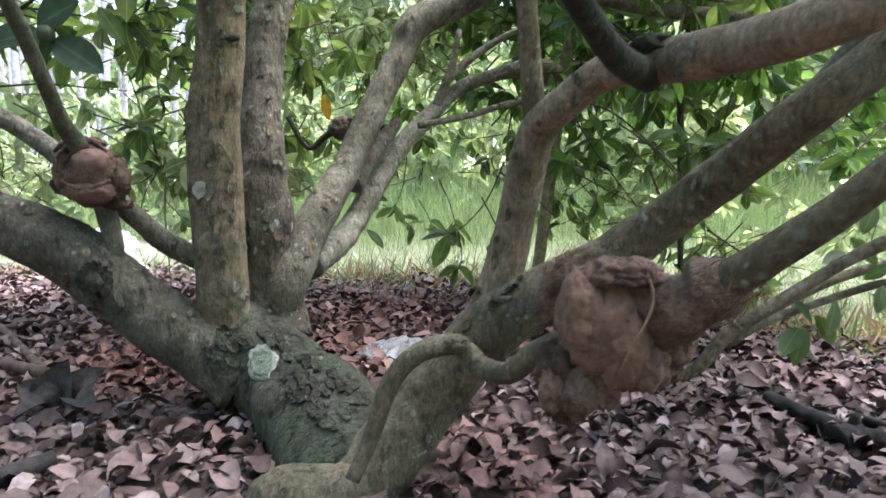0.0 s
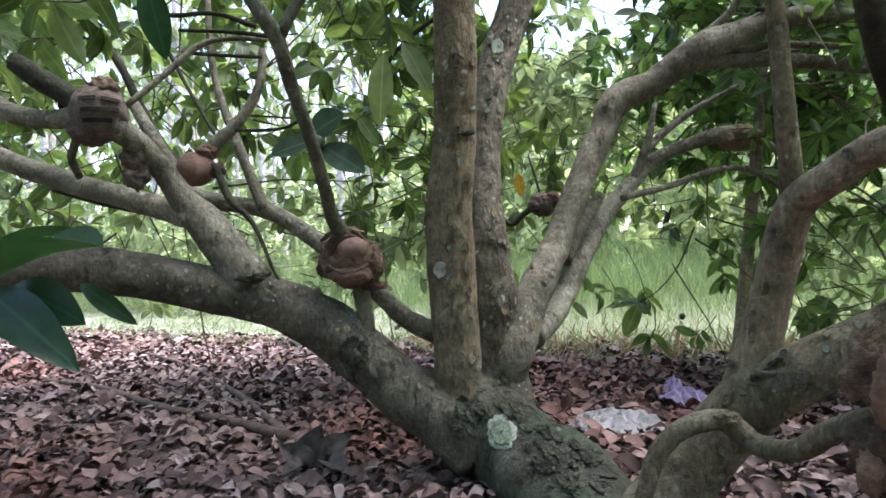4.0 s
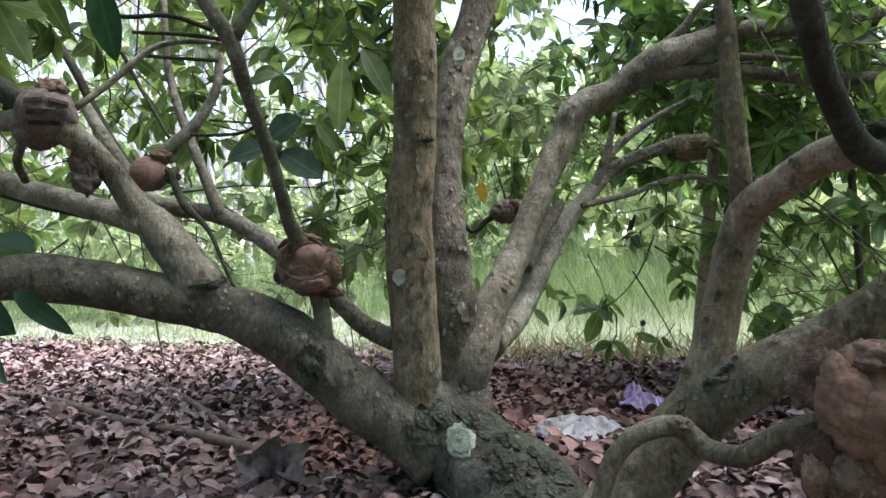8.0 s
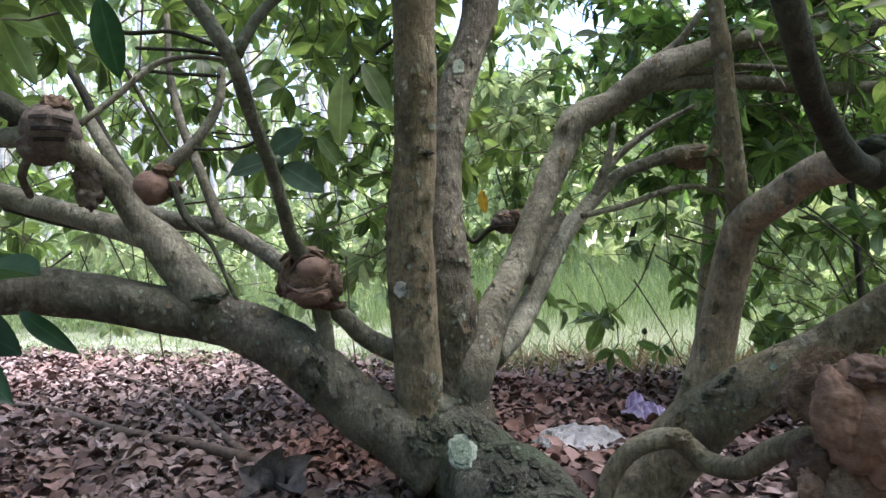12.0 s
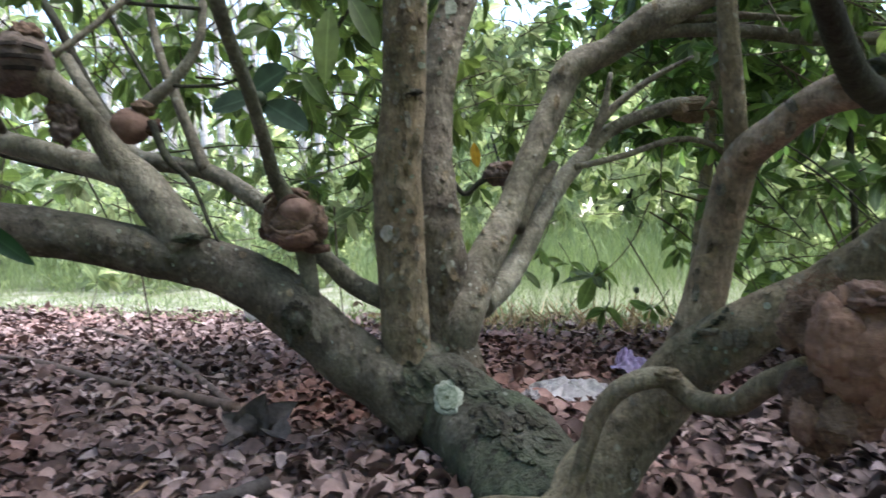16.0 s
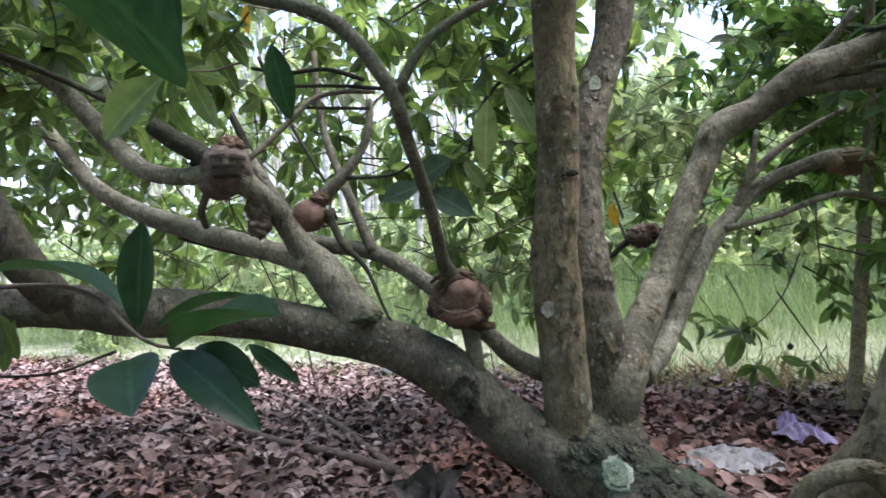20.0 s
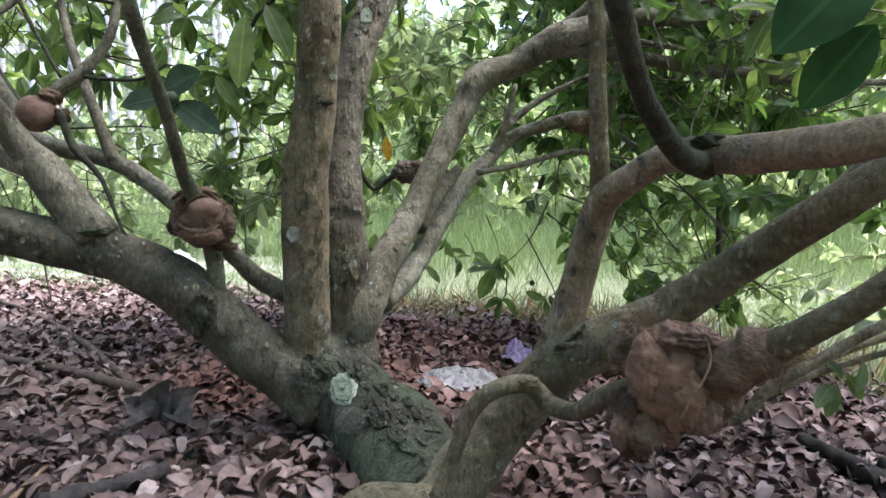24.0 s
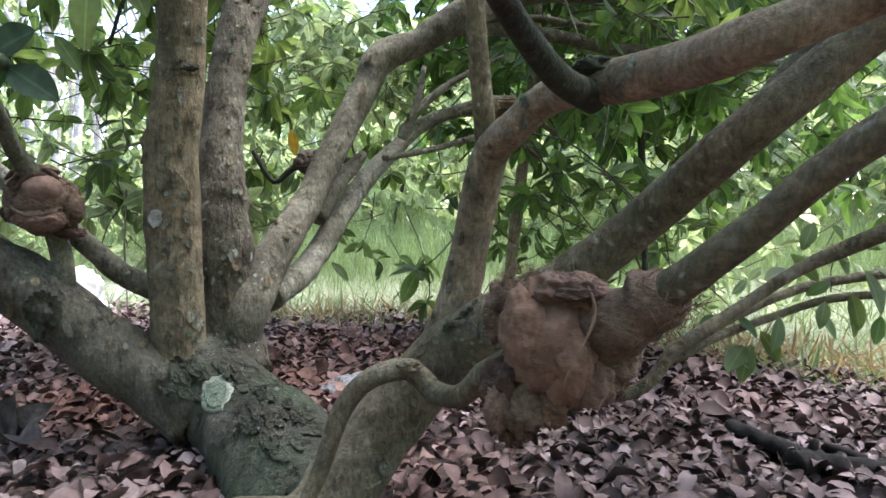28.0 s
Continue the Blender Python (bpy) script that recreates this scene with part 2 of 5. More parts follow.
BARK = bark("bark_grey_brown", (0.077, 0.068, 0.050), (0.147, 0.131, 0.101), (0.244, 0.227, 0.177), 0.25, 0.55)
BARK_LIGHT = bark("bark_pale_grey", (0.109, 0.101, 0.076), (0.197, 0.184, 0.144), (0.302, 0.290, 0.236), 0.25, 0.7)
BARK_STEM = bark("bark_stem_tan", (0.105, 0.079, 0.050), (0.168, 0.130, 0.084), (0.240, 0.196, 0.134), 0.3, 0.7, 0.45)
BARK_LIMB = bark("bark_limb_brown", (0.086, 0.070, 0.046), (0.146, 0.118, 0.079), (0.222, 0.190, 0.136), 0.35, 0.55, 0.45)
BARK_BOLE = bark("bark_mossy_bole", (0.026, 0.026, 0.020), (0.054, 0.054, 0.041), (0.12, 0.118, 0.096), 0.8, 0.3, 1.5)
BARK_RED = bark("bark_smooth_reddish", (0.165, 0.120, 0.084), (0.255, 0.190, 0.136), (0.335, 0.262, 0.192), 0.35, 0.25, 0.2)
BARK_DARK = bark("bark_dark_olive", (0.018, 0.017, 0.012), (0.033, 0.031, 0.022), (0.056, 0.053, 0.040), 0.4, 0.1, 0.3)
BARK_LOW = bark("bark_low_limb", (0.052, 0.046, 0.035), (0.100, 0.089, 0.070), (0.175, 0.160, 0.130), 0.3, 0.3, 0.7)
BARK_CRACK = bark("bark_cracked_brown", (0.055, 0.045, 0.035), (0.120, 0.103, 0.080), (0.225, 0.205, 0.165), 0.15, 0.95, 1.1)
BARK_TAN = bark("bark_young_tan", (0.19, 0.155, 0.095), (0.29, 0.245, 0.16), (0.38, 0.335, 0.235), 0.15, 0.4, 0.4)
BARK_OLIVE = bark("bark_olive_grey", (0.066, 0.066, 0.048), (0.112, 0.110, 0.080), (0.165, 0.160, 0.122), 0.4, 0.3, 0.3)
BARK_PALE = bark("bark_pale_far", (0.36, 0.32, 0.29), (0.48, 0.44, 0.40), (0.6, 0.56, 0.52), 0.1, 0.3, 0.3)
WHITE_CRUST = plain("lichen_whitish", (0.30, 0.28, 0.25), (0.44, 0.42, 0.38), 90, 0.95, 0.5)
LICHEN_CORE = plain("lichen_grey_green", (0.085, 0.115, 0.082), (0.21, 0.25, 0.195), 140, 0.95, 0.9)
LICHEN = plain("lichen_pale_green", (0.16, 0.19, 0.15), (0.32, 0.355, 0.30), 110, 0.95, 0.8)
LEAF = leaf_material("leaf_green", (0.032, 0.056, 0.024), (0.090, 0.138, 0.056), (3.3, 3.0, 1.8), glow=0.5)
# a deeper and a sunlit copy of LEAF put shade and sun into colour
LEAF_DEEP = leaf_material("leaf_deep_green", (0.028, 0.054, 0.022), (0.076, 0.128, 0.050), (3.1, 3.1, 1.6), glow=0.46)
LEAF_SUNLIT = leaf_material("leaf_sunlit_green", (0.093, 0.129, 0.067), (0.215, 0.26, 0.143), (2.45, 2.36, 1.95), glow=0.55)
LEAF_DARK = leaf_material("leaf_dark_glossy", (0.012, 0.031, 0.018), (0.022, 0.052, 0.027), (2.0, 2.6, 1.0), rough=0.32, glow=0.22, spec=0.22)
# dark copy for backlit leaves: their shade is in the colour, sheen removed
LEAF_SHADE = leaf_material("leaf_shaded_dull", (0.018, 0.044, 0.020), (0.026, 0.060, 0.026), (1.8, 2.2, 1.1), rough=0.7, glow=0.2, spec=0.02)
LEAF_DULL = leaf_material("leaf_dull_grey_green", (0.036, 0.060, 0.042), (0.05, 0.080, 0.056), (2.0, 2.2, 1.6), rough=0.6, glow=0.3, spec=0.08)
LEAF_PALE = leaf_material("leaf_pale_green", (0.135, 0.185, 0.08), (0.19, 0.25, 0.115), (2.2, 2.2, 1.3), glow=0.4)
LEAF_YELLOW = leaf_material("leaf_yellow", (0.42, 0.25, 0.03), (0.5, 0.32, 0.05), (1.6, 1.4, 1.0), glow=0.4)
TWIG = plain("twig_brown", (0.06, 0.05, 0.035), (0.12, 0.10, 0.075), 60)
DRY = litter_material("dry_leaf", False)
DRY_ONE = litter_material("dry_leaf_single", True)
COIR = coir("coir_brown", (0.084, 0.053, 0.036), (0.205, 0.135, 0.095))
COIR_RED = coir("coir_reddish", (0.112, 0.064, 0.047), (0.222, 0.134, 0.100), 0.5)
FIBRE = plain("coir_fibre", (0.09, 0.05, 0.032), (0.22, 0.14, 0.09), 80)
COIR_SAC = coir("coir_matted_sac", (0.125, 0.070, 0.048), (0.24, 0.138, 0.096), 0.4, 0.6)
PRINT = plain("faded_print", (0.016, 0.014, 0.013), (0.045, 0.038, 0.034), 60, 0.85, 0.3)
COIR_TAN = coir("coir_pale_tan", (0.17, 0.125, 0.08), (0.31, 0.235, 0.155))
COIR_BALL = coir("coir_smooth_ball", (0.135, 0.082, 0.062), (0.225, 0.142, 0.112), 0.22, 0.5)
COIR_GREY = coir("coir_caked_grey", (0.084, 0.063, 0.053), (0.154, 0.121, 0.104), 0.3)
COIR_DARK = coir("coir_dark", (0.04, 0.022, 0.015), (0.11, 0.062, 0.042))
CORD = plain("jute_cord", (0.13, 0.085, 0.055), (0.25, 0.175, 0.12), 90)
BAG_WHITE = film_bag("plastic_white", (0.29, 0.275, 0.285), (0.40, 0.385, 0.395))
SACK_WHITE = film_bag("plastic_bright_white", (0.72, 0.72, 0.7), (0.86, 0.86, 0.84))
BAG_PURPLE = film_bag("plastic_purple", (0.32, 0.23, 0.42), (0.5, 0.4, 0.6))
DEAD_WOOD = plain("dead_wood", (0.05, 0.037, 0.031), (0.135, 0.1, 0.086), 30, 0.9, 0.6)
HUSK = plain("dead_leaf_grey", (0.055, 0.046, 0.045), (0.135, 0.115, 0.11), 45, 0.75, 0.5)
WET_WOOD = plain("wet_rotten_wood", (0.020, 0.018, 0.018), (0.062, 0.055, 0.053), 35, 0.75, 0.7)
BLACK_WOOD = plain("charred_log", (0.006, 0.006, 0.006), (0.022, 0.02, 0.019), 30, 0.95, 0.6)
GRASS = leaf_material("grass_blade", (0.085, 0.125, 0.052), (0.15, 0.205, 0.092), (1.6, 1.6, 1.2), rough=0.5, glow=0.35)
DRY_GRASS = leaf_material("dry_grass_blade", (0.17, 0.125, 0.075), (0.30, 0.235, 0.145), (1.4, 1.2, 0.9), rough=0.6, glow=0.3)
GROUND = ground_material()
FRUIT = plain("fruit_green", (0.05, 0.07, 0.042), (0.08, 0.105, 0.062), 50, 0.45, 0.2)

# ---- building helpers ----


def thing(name, label, category, at, group="", kind=""):
    ob = new(name)
    ob.location = at
    ob.empty_display_size = 0.05
    return tagged(ob, label, category, group, kind)


def seat(ob, parent):
    """Hang a mesh that was built in world places under a thing or a part."""
    if parent is not None:
        ob.parent = parent
        top = parent.parent
        base = Vector(parent.location)
        if top is not None:
            base = Vector((0, 0, 0))
        ob.matrix_parent_inverse = Matrix.Translation(-base)
    return ob


def shell(verts, faces, material, smooth=True, uvs=None):
    """A mesh from numpy arrays: verts (n, 3) and equal-sided faces (m, k)."""
    me = bpy.data.meshes.new("mesh")
    verts, faces = np.asarray(verts, np.float32), np.asarray(faces, np.int32)
    m, k = faces.shape
    me.vertices.add(len(verts))
    me.vertices.foreach_set("co", verts.ravel())
    me.loops.add(m * k)
    me.loops.foreach_set("vertex_index", faces.ravel())
    me.polygons.add(m)
    me.polygons.foreach_set("loop_start", np.arange(0, m * k, k, dtype=np.int32))
    me.polygons.foreach_set("use_smooth", np.full(m, smooth))
    if uvs is not None:
        layer = me.uv_layers.new(name="UVMap")
        layer.data.foreach_set("uv", np.asarray(uvs, np.float32)[faces.ravel()].ravel())
    me.update(calc_edges=True)
    me.materials.append(material)
    return me


def piece(name, me, parent, label="", kind=""):
    ob = new(name, me)
    me.name = name
    return seat(tagged(ob, label, "", "", kind), parent)


def glide(points, step):
    """Places along a smooth curve through points of any width (x, y, z, radius ...)."""
    p = np.array(points, float)
    p = np.vstack([2 * p[0] - p[1], p, 2 * p[-1] - p[-2]])
    out = []
    for a, b, c, d in zip(p[:-3], p[1:-2], p[2:-1], p[3:]):
        n = max(2, int(np.linalg.norm((c - b)[:3]) / step))
        for t in np.arange(n) / n:
            out.append(0.5 * (2 * b + (c - a) * t + (2 * a - 5 * b + 4 * c - d) * t**2 + (3 * b - 3 * c + d - a) * t**3))
    out.append(p[-2])
    return np.array(out)


def tube_arrays(points, step=0.02, sides=16, lumps=0.08, seed=0, flare=0.0, tip=1.0):
    """A tapering, slightly crooked and lumpy round limb along the points (x, y, z, radius)."""
    c = glide(points, step)
    pos, rad = c[:, :3], np.maximum(c[:, 3], 0.0015)
    tan = np.gradient(pos, axis=0)
    tan /= np.linalg.norm(tan, axis=1)[:, None] + 1e-9
    side = np.cross(tan[0], (0.31, 0.2, 0.93))
    if np.linalg.norm(side) < 0.1:
        side = np.cross(tan[0], (1, 0, 0))
    verts = []
    ang = np.arange(sides) / sides * 2 * np.pi
    for i, t in enumerate(tan):
        side = side - t * (side @ t)
        side /= np.linalg.norm(side)
        up = np.cross(t, side)
        ring = np.cos(ang)[:, None] * side + np.sin(ang)[:, None] * up
        r = np.full(sides, rad[i])
        if lumps:
            for k in range(sides):
                q = Vector(pos[i] + ring[k] * rad[i]) * (0.55 / max(rad[i], 0.02)) + Vector((seed * 3.1, seed * 1.7, 0))
                r[k] *= 1 + lumps * (noise.noise(q) + 0.5 * noise.noise(q * 2.7))
        verts.append(pos[i] + ring * r[:, None])
    n = len(verts)
    verts = np.vstack(verts + [pos[:1], pos[-1:] + tan[-1:] * rad[-1] * 0.4 * tip])
    a = (np.arange(n - 1)[:, None] * sides + np.arange(sides)).ravel()
    b = (np.arange(n - 1)[:, None] * sides + np.roll(np.arange(sides), -1)).ravel()
    faces = np.stack([a, b, b + sides, a + sides], 1)
    k = np.arange(sides)
    k2 = np.roll(k, -1)
    caps = np.vstack([np.stack([k2, k, np.full(sides, n * sides), np.full(sides, n * sides)], 1), np.stack([k, k2, np.full(sides, n * sides + 1), np.full(sides, n * sides + 1)], 1) + np.array([(n - 1) * sides, (n - 1) * sides, 0, 0])])
    return verts, faces, caps


def tube(name, points, material, parent=None, label="", step=0.02, sides=16, lumps=0.08, seed=0, kind=""):
    verts, faces, caps = tube_arrays(points, step, sides, lumps, seed)
    tri = np.vstack([faces[:, [0, 1, 2]], faces[:, [0, 2, 3]], caps[:, :3]])
    return piece(name, shell(verts, tri, material), parent, label, kind)


def leaf_shape(width=0.42, fold=0.25, droop=0.25, rows=(0.0, 0.1, 0.25, 0.45, 0.65, 0.83, 1.0), twist=0.0, curl=0.0, widest=1.15):
    """A pointed oval blade of length 1 along +y: verts, triangles, uvs."""
    v, uv, f = [], [], []
    for u in rows:
        w = 0.5 * width * (math.sin(math.pi * min(1, u**widest)) ** 0.74 if 0 < u < 1 else 0.0)
        z = -droop * u * u + curl * 0.12 * math.sin(5 * u)
        a = twist * u
        for s in (-1, 0, 1):
            x, dz = s * w, abs(s) * w * fold * 2
            v.append((x * math.cos(a), u, z + dz + x * math.sin(a) + curl * 0.05 * s * math.sin(7 * u + s)))
            uv.append((0.5 + 0.5 * s * (1 if w else 0), u))
    for i in range(len(rows) - 1):
        for s in (0, 1):
            a = 3 * i + s
            if i == 0:
                f.append((a, a + 4, a + 3) if s == 0 else (a, a + 4, a + 3))
            elif i == len(rows) - 2:
                f.append((a, a + 1, a + 3))
            else:
                f += [(a, a + 1, a + 4), (a, a + 4, a + 3)]
    return np.array(v), np.array(f), np.array(uv)


def frames(origin, along, up, size):
    """Bases for many leaves: size-scaled axes with y along and z near up."""
    y = along / (np.linalg.norm(along, axis=1)[:, None] + 1e-9)
    x = np.cross(y, up)
    x /= np.linalg.norm(x, axis=1)[:, None] + 1e-9
    z = np.cross(x, y)
    return origin, x * size[:, None], y * size[:, None], z * size[:, None]


def scatter(shapes, placed, pick):
    """Many leaves in one mesh: shape pick[i] on basis i."""
    o, x, y, z = placed
    vs, fs, us, base = [], [], [], 0
    for k, (v, f, u) in enumerate(shapes):
        who = np.where(pick == k)[0]
        if not len(who):
            continue
        p = o[who, None] + v[None, :, 0:1] * x[who, None] + v[None, :, 1:2] * y[who, None] + v[None, :, 2:3] * z[who, None]
        vs.append(p.reshape(-1, 3))
        fs.append((f[None] + (np.arange(len(who)) * len(v))[:, None, None]).reshape(-1, 3) + base)
        us.append(np.tile(u, (len(who), 1)))
        base += len(who) * len(v)
    return np.vstack(vs), np.vstack(fs), np.vstack(us)


rng = np.random.default_rng(7)
SHAPES = [leaf_shape(0.40, 0.22, 0.22), leaf_shape(0.46, 0.15, 0.34, twist=0.3), leaf_shape(0.36, 0.3, 0.12, twist=-0.25), leaf_shape(0.43, 0.2, 0.45, curl=0.4)]
FAR_SHAPES = [leaf_shape(0.45, 0.2, 0.25, (0.0, 0.35, 0.75, 1.0)), leaf_shape(0.5, 0.25, 0.4, (0.0, 0.35, 0.75, 1.0))]


def unit(v):
    return v / (np.linalg.norm(v, axis=-1, keepdims=True) + 1e-9)


def sprays(centres, size, leaves=8, hang=0.35, out=None, twig=0.2, spread=1.0):
    """Leafy shoots: for each place a bent twig with a rosette of leaves near its end. Returns leaf frames and twig segments."""
    n = len(centres)
    d = unit(rng.normal(size=(n, 3)) * (1, 1, 0.5) + (0, 0, -hang))
    if out is not None:
        d = unit(d + out)
    starts = centres - d * twig * rng.uniform(0.7, 1.3, (n, 1))
    side = unit(np.cross(d, rng.normal(size=(n, 3))))
    up = np.cross(side, d)
    o, al, ups, sz = [], [], [], []
    for k in range(leaves):
        a = k * 2.4 + rng.uniform(-0.4, 0.4, n)
        back = rng.uniform(0, 0.45, n) * twig * (k / leaves)
        rad = np.cos(a)[:, None] * side + np.sin(a)[:, None] * up
        way = unit(d * rng.uniform(0.25, 0.9, (n, 1)) + rad * spread + np.array((0, 0, -0.25)))
        keep = rng.random(n) < 0.88
        o.append((centres - d * back[:, None])[keep])
        al.append(way[keep])
        ups.append(unit(d + rad * 0.2 + np.array((0, 0, 0.8)) + rng.normal(size=(n, 3)) * 0.3)[keep])
        sz.append((size * rng.uniform(0.65, 1.2, n))[keep])
    return frames(np.vstack(o), np.vstack(al), np.vstack(ups), np.concatenate(sz)), starts, centres


def sticks(a, b, r0, r1):
    """Thin three-sided twigs from a to b in one mesh."""
    d = unit(b - a)
    s = unit(np.cross(d, (0.3, 0.5, 0.8)))
    t = np.cross(d, s)
    n = len(a)
    rows = []
    for p, r in ((a, r0), (0.5 * (a + b) + s * np.linalg.norm(b - a, axis=1)[:, None] * 0.06, 0.5 * (r0 + r1)), (b, r1)):
        for k in range(3):
            rows.append(p + r * (math.cos(2.1 * k) * s + math.sin(2.1 * k) * t))
    v = np.stack(rows, 1).reshape(-1, 3)
    f = [(3 * j + k, 3 * j + (k + 1) % 3, 3 * j + 3 + (k + 1) % 3, 3 * j + 3 + k) for j in (0, 1) for k in range(3)]
    f = (np.array(f)[None] + (np.arange(n) * 9)[:, None, None]).reshape(-1, 4)
    return v, np.vstack([f[:, [0, 1, 2]], f[:, [0, 2, 3]]])


def cloud(n, lo, hi, dense=1.2):
    """Places in a box, gathered in clumps."""
    lo, hi = np.array(lo, float), np.array(hi, float)
    k = max(3, n // 7)
    seeds = rng.uniform(lo, hi, (k, 3))
    p = seeds[rng.integers(0, k, n)] + rng.normal(size=(n, 3)) * (hi - lo) * 0.5 / (k ** (1 / 3)) * dense
    return np.clip(p, lo - 0.1, hi + 0.1)


def foliage(parent, centres, size, material, leaves=8, hang=0.35, twig=0.2, shapes=SHAPES, out=None, label="", twigs=True):
    placed, a, b = sprays(centres, size, leaves, hang, out, twig)
    pick = rng.integers(0, len(shapes), len(placed[0]))
    v, f, u = scatter(shapes, placed, pick)
    ob = piece("foliage", shell(v, f, material, True, u), parent, label, "stuff")
    if twigs:
        v, f = sticks(a, b, 0.0035, 0.0018)
        piece("twig", shell(v, f, TWIG), parent, "", "stuff")
    return ob


def one_leaf(parent, base, tip, up, width, material, droop=0.15, fold=0.15, label="", name="leaf", curl=0.0, widest=1.0):
    """A single large leaf from base to tip, facing up, with a short stalk."""
    v, f, u = leaf_shape(width, fold, droop, tuple(np.linspace(0, 1, 13)), curl=curl, widest=widest)
    base, tip = np.array(base, float), np.array(tip, float)
    v = v.copy()
    v[:, 2] += droop * v[:, 1]
    way = tip - base
    pl = frames(base[None], way[None], np.array([up], float), np.array([np.linalg.norm(way)]))
    vv, ff, uu = scatter([(v, f, u)], pl, np.zeros(1, int))
    return piece(name, shell(vv, ff, material, True, uu), parent, label)


def lump(centre, radii, bumps, seed, detail=28, crease=0.0, axis=None):
    """A lumpy ball: verts and faces. crease presses bands into it as cords do."""
    vs = []
    for i in range(detail + 1):
        th = math.pi * i / detail
        for j in range(2 * detail):
            ph = math.pi * j / detail
            d = Vector((math.sin(th) * math.cos(ph), math.sin(th) * math.sin(ph), math.cos(th)))
            q = d * 1.6 + Vector((seed, seed * 0.7, -seed))
            r = 1 + bumps * (noise.noise(q) + 0.55 * noise.noise(q * 2.3) + 0.3 * noise.noise(q * 5.1))
            k = Vector((d[0] * 2.3 + seed, d[1] * 2.3, d[2] * 0.9 - seed))
            r -= crease * (max(0, 1 - abs(noise.noise(k)) * 7) + 0.7 * max(0, 1 - abs(noise.noise(k * 2.1)) * 6))
            vs.append([centre[k] + d[k] * r * radii[k] for k in range(3)])
    w = 2 * detail
    a = (np.arange(detail)[:, None] * w + np.arange(w)).ravel()
    b = (np.arange(detail)[:, None] * w + np.roll(np.arange(w), -1)).ravel()
    return np.array(vs), np.vstack([np.stack([a, a + w, b + w], 1), np.stack([a, b + w, b], 1)])


def strands(centre, radii, n, length, thick, seed):
    """Loose fibres standing off a ball."""
    r = np.random.default_rng(seed)
    d = unit(r.normal(size=(n, 3)))
    a = np.array(centre) + d * np.array(radii) * 0.97
    b = a + unit(np.cross(d, r.normal(size=(n, 3))) + d * r.uniform(0, 0.8, (n, 1)) + (0, 0, -0.25)) * length * r.uniform(0.4, 1.2, (n, 1))
    return sticks(a, b, thick, thick * 0.5)


def air_layer(label, centre, lumps, fibres=160, cords=3, cord_at=None):
    """A bundle of fibre tied round a branch to make it root: lumps of (offset, radii, material, bumps, crease), cords and loose strands."""
    t = thing("air_layering_bundle", label, "root ball", centre, "air-layering bundles on the tree")
    r = random.Random(len(label) + int(1000 * centre[0]))
    seed = r.uniform(0, 40)
    for k, (off, radii, mat, bumps, crease) in enumerate(lumps):
        at = tuple(c + o for c, o in zip(centre, off))
        v, f = lump(at, radii, bumps, seed + 3 * k, crease=crease, detail=30 if max(radii) > 0.045 else 18)
        piece("wrap" if k == 0 else "fold", shell(v, f, mat), t)
    radii = lumps[0][1]
    v, f = strands(centre, radii, fibres, 0.5 * max(radii), 0.0008, int(seed * 100))
    piece("loose_fibre", shell(v, f, FIBRE), t, "straggling brown coconut fibre", "stuff")
    for k in range(cords):
        h, lean, ph = r.uniform(-0.5, 0.6), r.uniform(-0.5, 0.5), r.uniform(0, 6)
        ring = []
        for a in np.linspace(0, 2 * math.pi, 17):
            z = h + lean * math.cos(a + ph)
            w = math.sqrt(max(0.05, 1 - min(0.95, z * z)))
            ring.append((centre[0] + radii[0] * 1.01 * w * math.cos(a), centre[1] + radii[1] * 1.01 * w * math.sin(a), centre[2] + radii[2] * 1.01 * z, 0.0016))
        tube("cord", ring, CORD, t, "", 0.008, 5, 0)
    return t


def crumpled(centre, size, height, seed, material, turn=0.0):
    """A crumpled sheet of thin plastic lying in folds."""
    n, vs, fs = 34, [], []
    for i in range(n):
        for j in range(n):
            u, v = 2 * i / (n - 1) - 1, 2 * j / (n - 1) - 1
            r = 1 + 0.3 * noise.noise(Vector((math.atan2(v, u) * 1.3, seed, 0)))
            q = Vector((u * 1.4, v * 1.4, seed))
            fold = 1 - abs(noise.noise(q)) * 2.2
            z = height * max(0, 0.25 + 0.55 * fold + 0.35 * (1 - abs(noise.noise(q * 2.3)) * 2.5)) * max(0.04, 1 - (u * u + v * v) / 1.7)
            x, y = size[0] * u * r + 0.15 * size[0] * noise.noise(q * 1.7), size[1] * v * r + 0.15 * size[1] * noise.noise(q * 1.7 + Vector((5, 0, 0)))
            vs.append((centre[0] + x * math.cos(turn) - y * math.sin(turn), centre[1] + x * math.sin(turn) + y * math.cos(turn), centre[2] + z))
    for i in range(n - 1):
        for j in range(n - 1):
            a = i * n + j
            if (2 * i / n - 1) ** 2 + (2 * j / n - 1) ** 2 < 1.25:
                fs += [(a, a + n, a + n + 1), (a, a + n + 1, a + 1)]
    return shell(vs, fs, material, False)


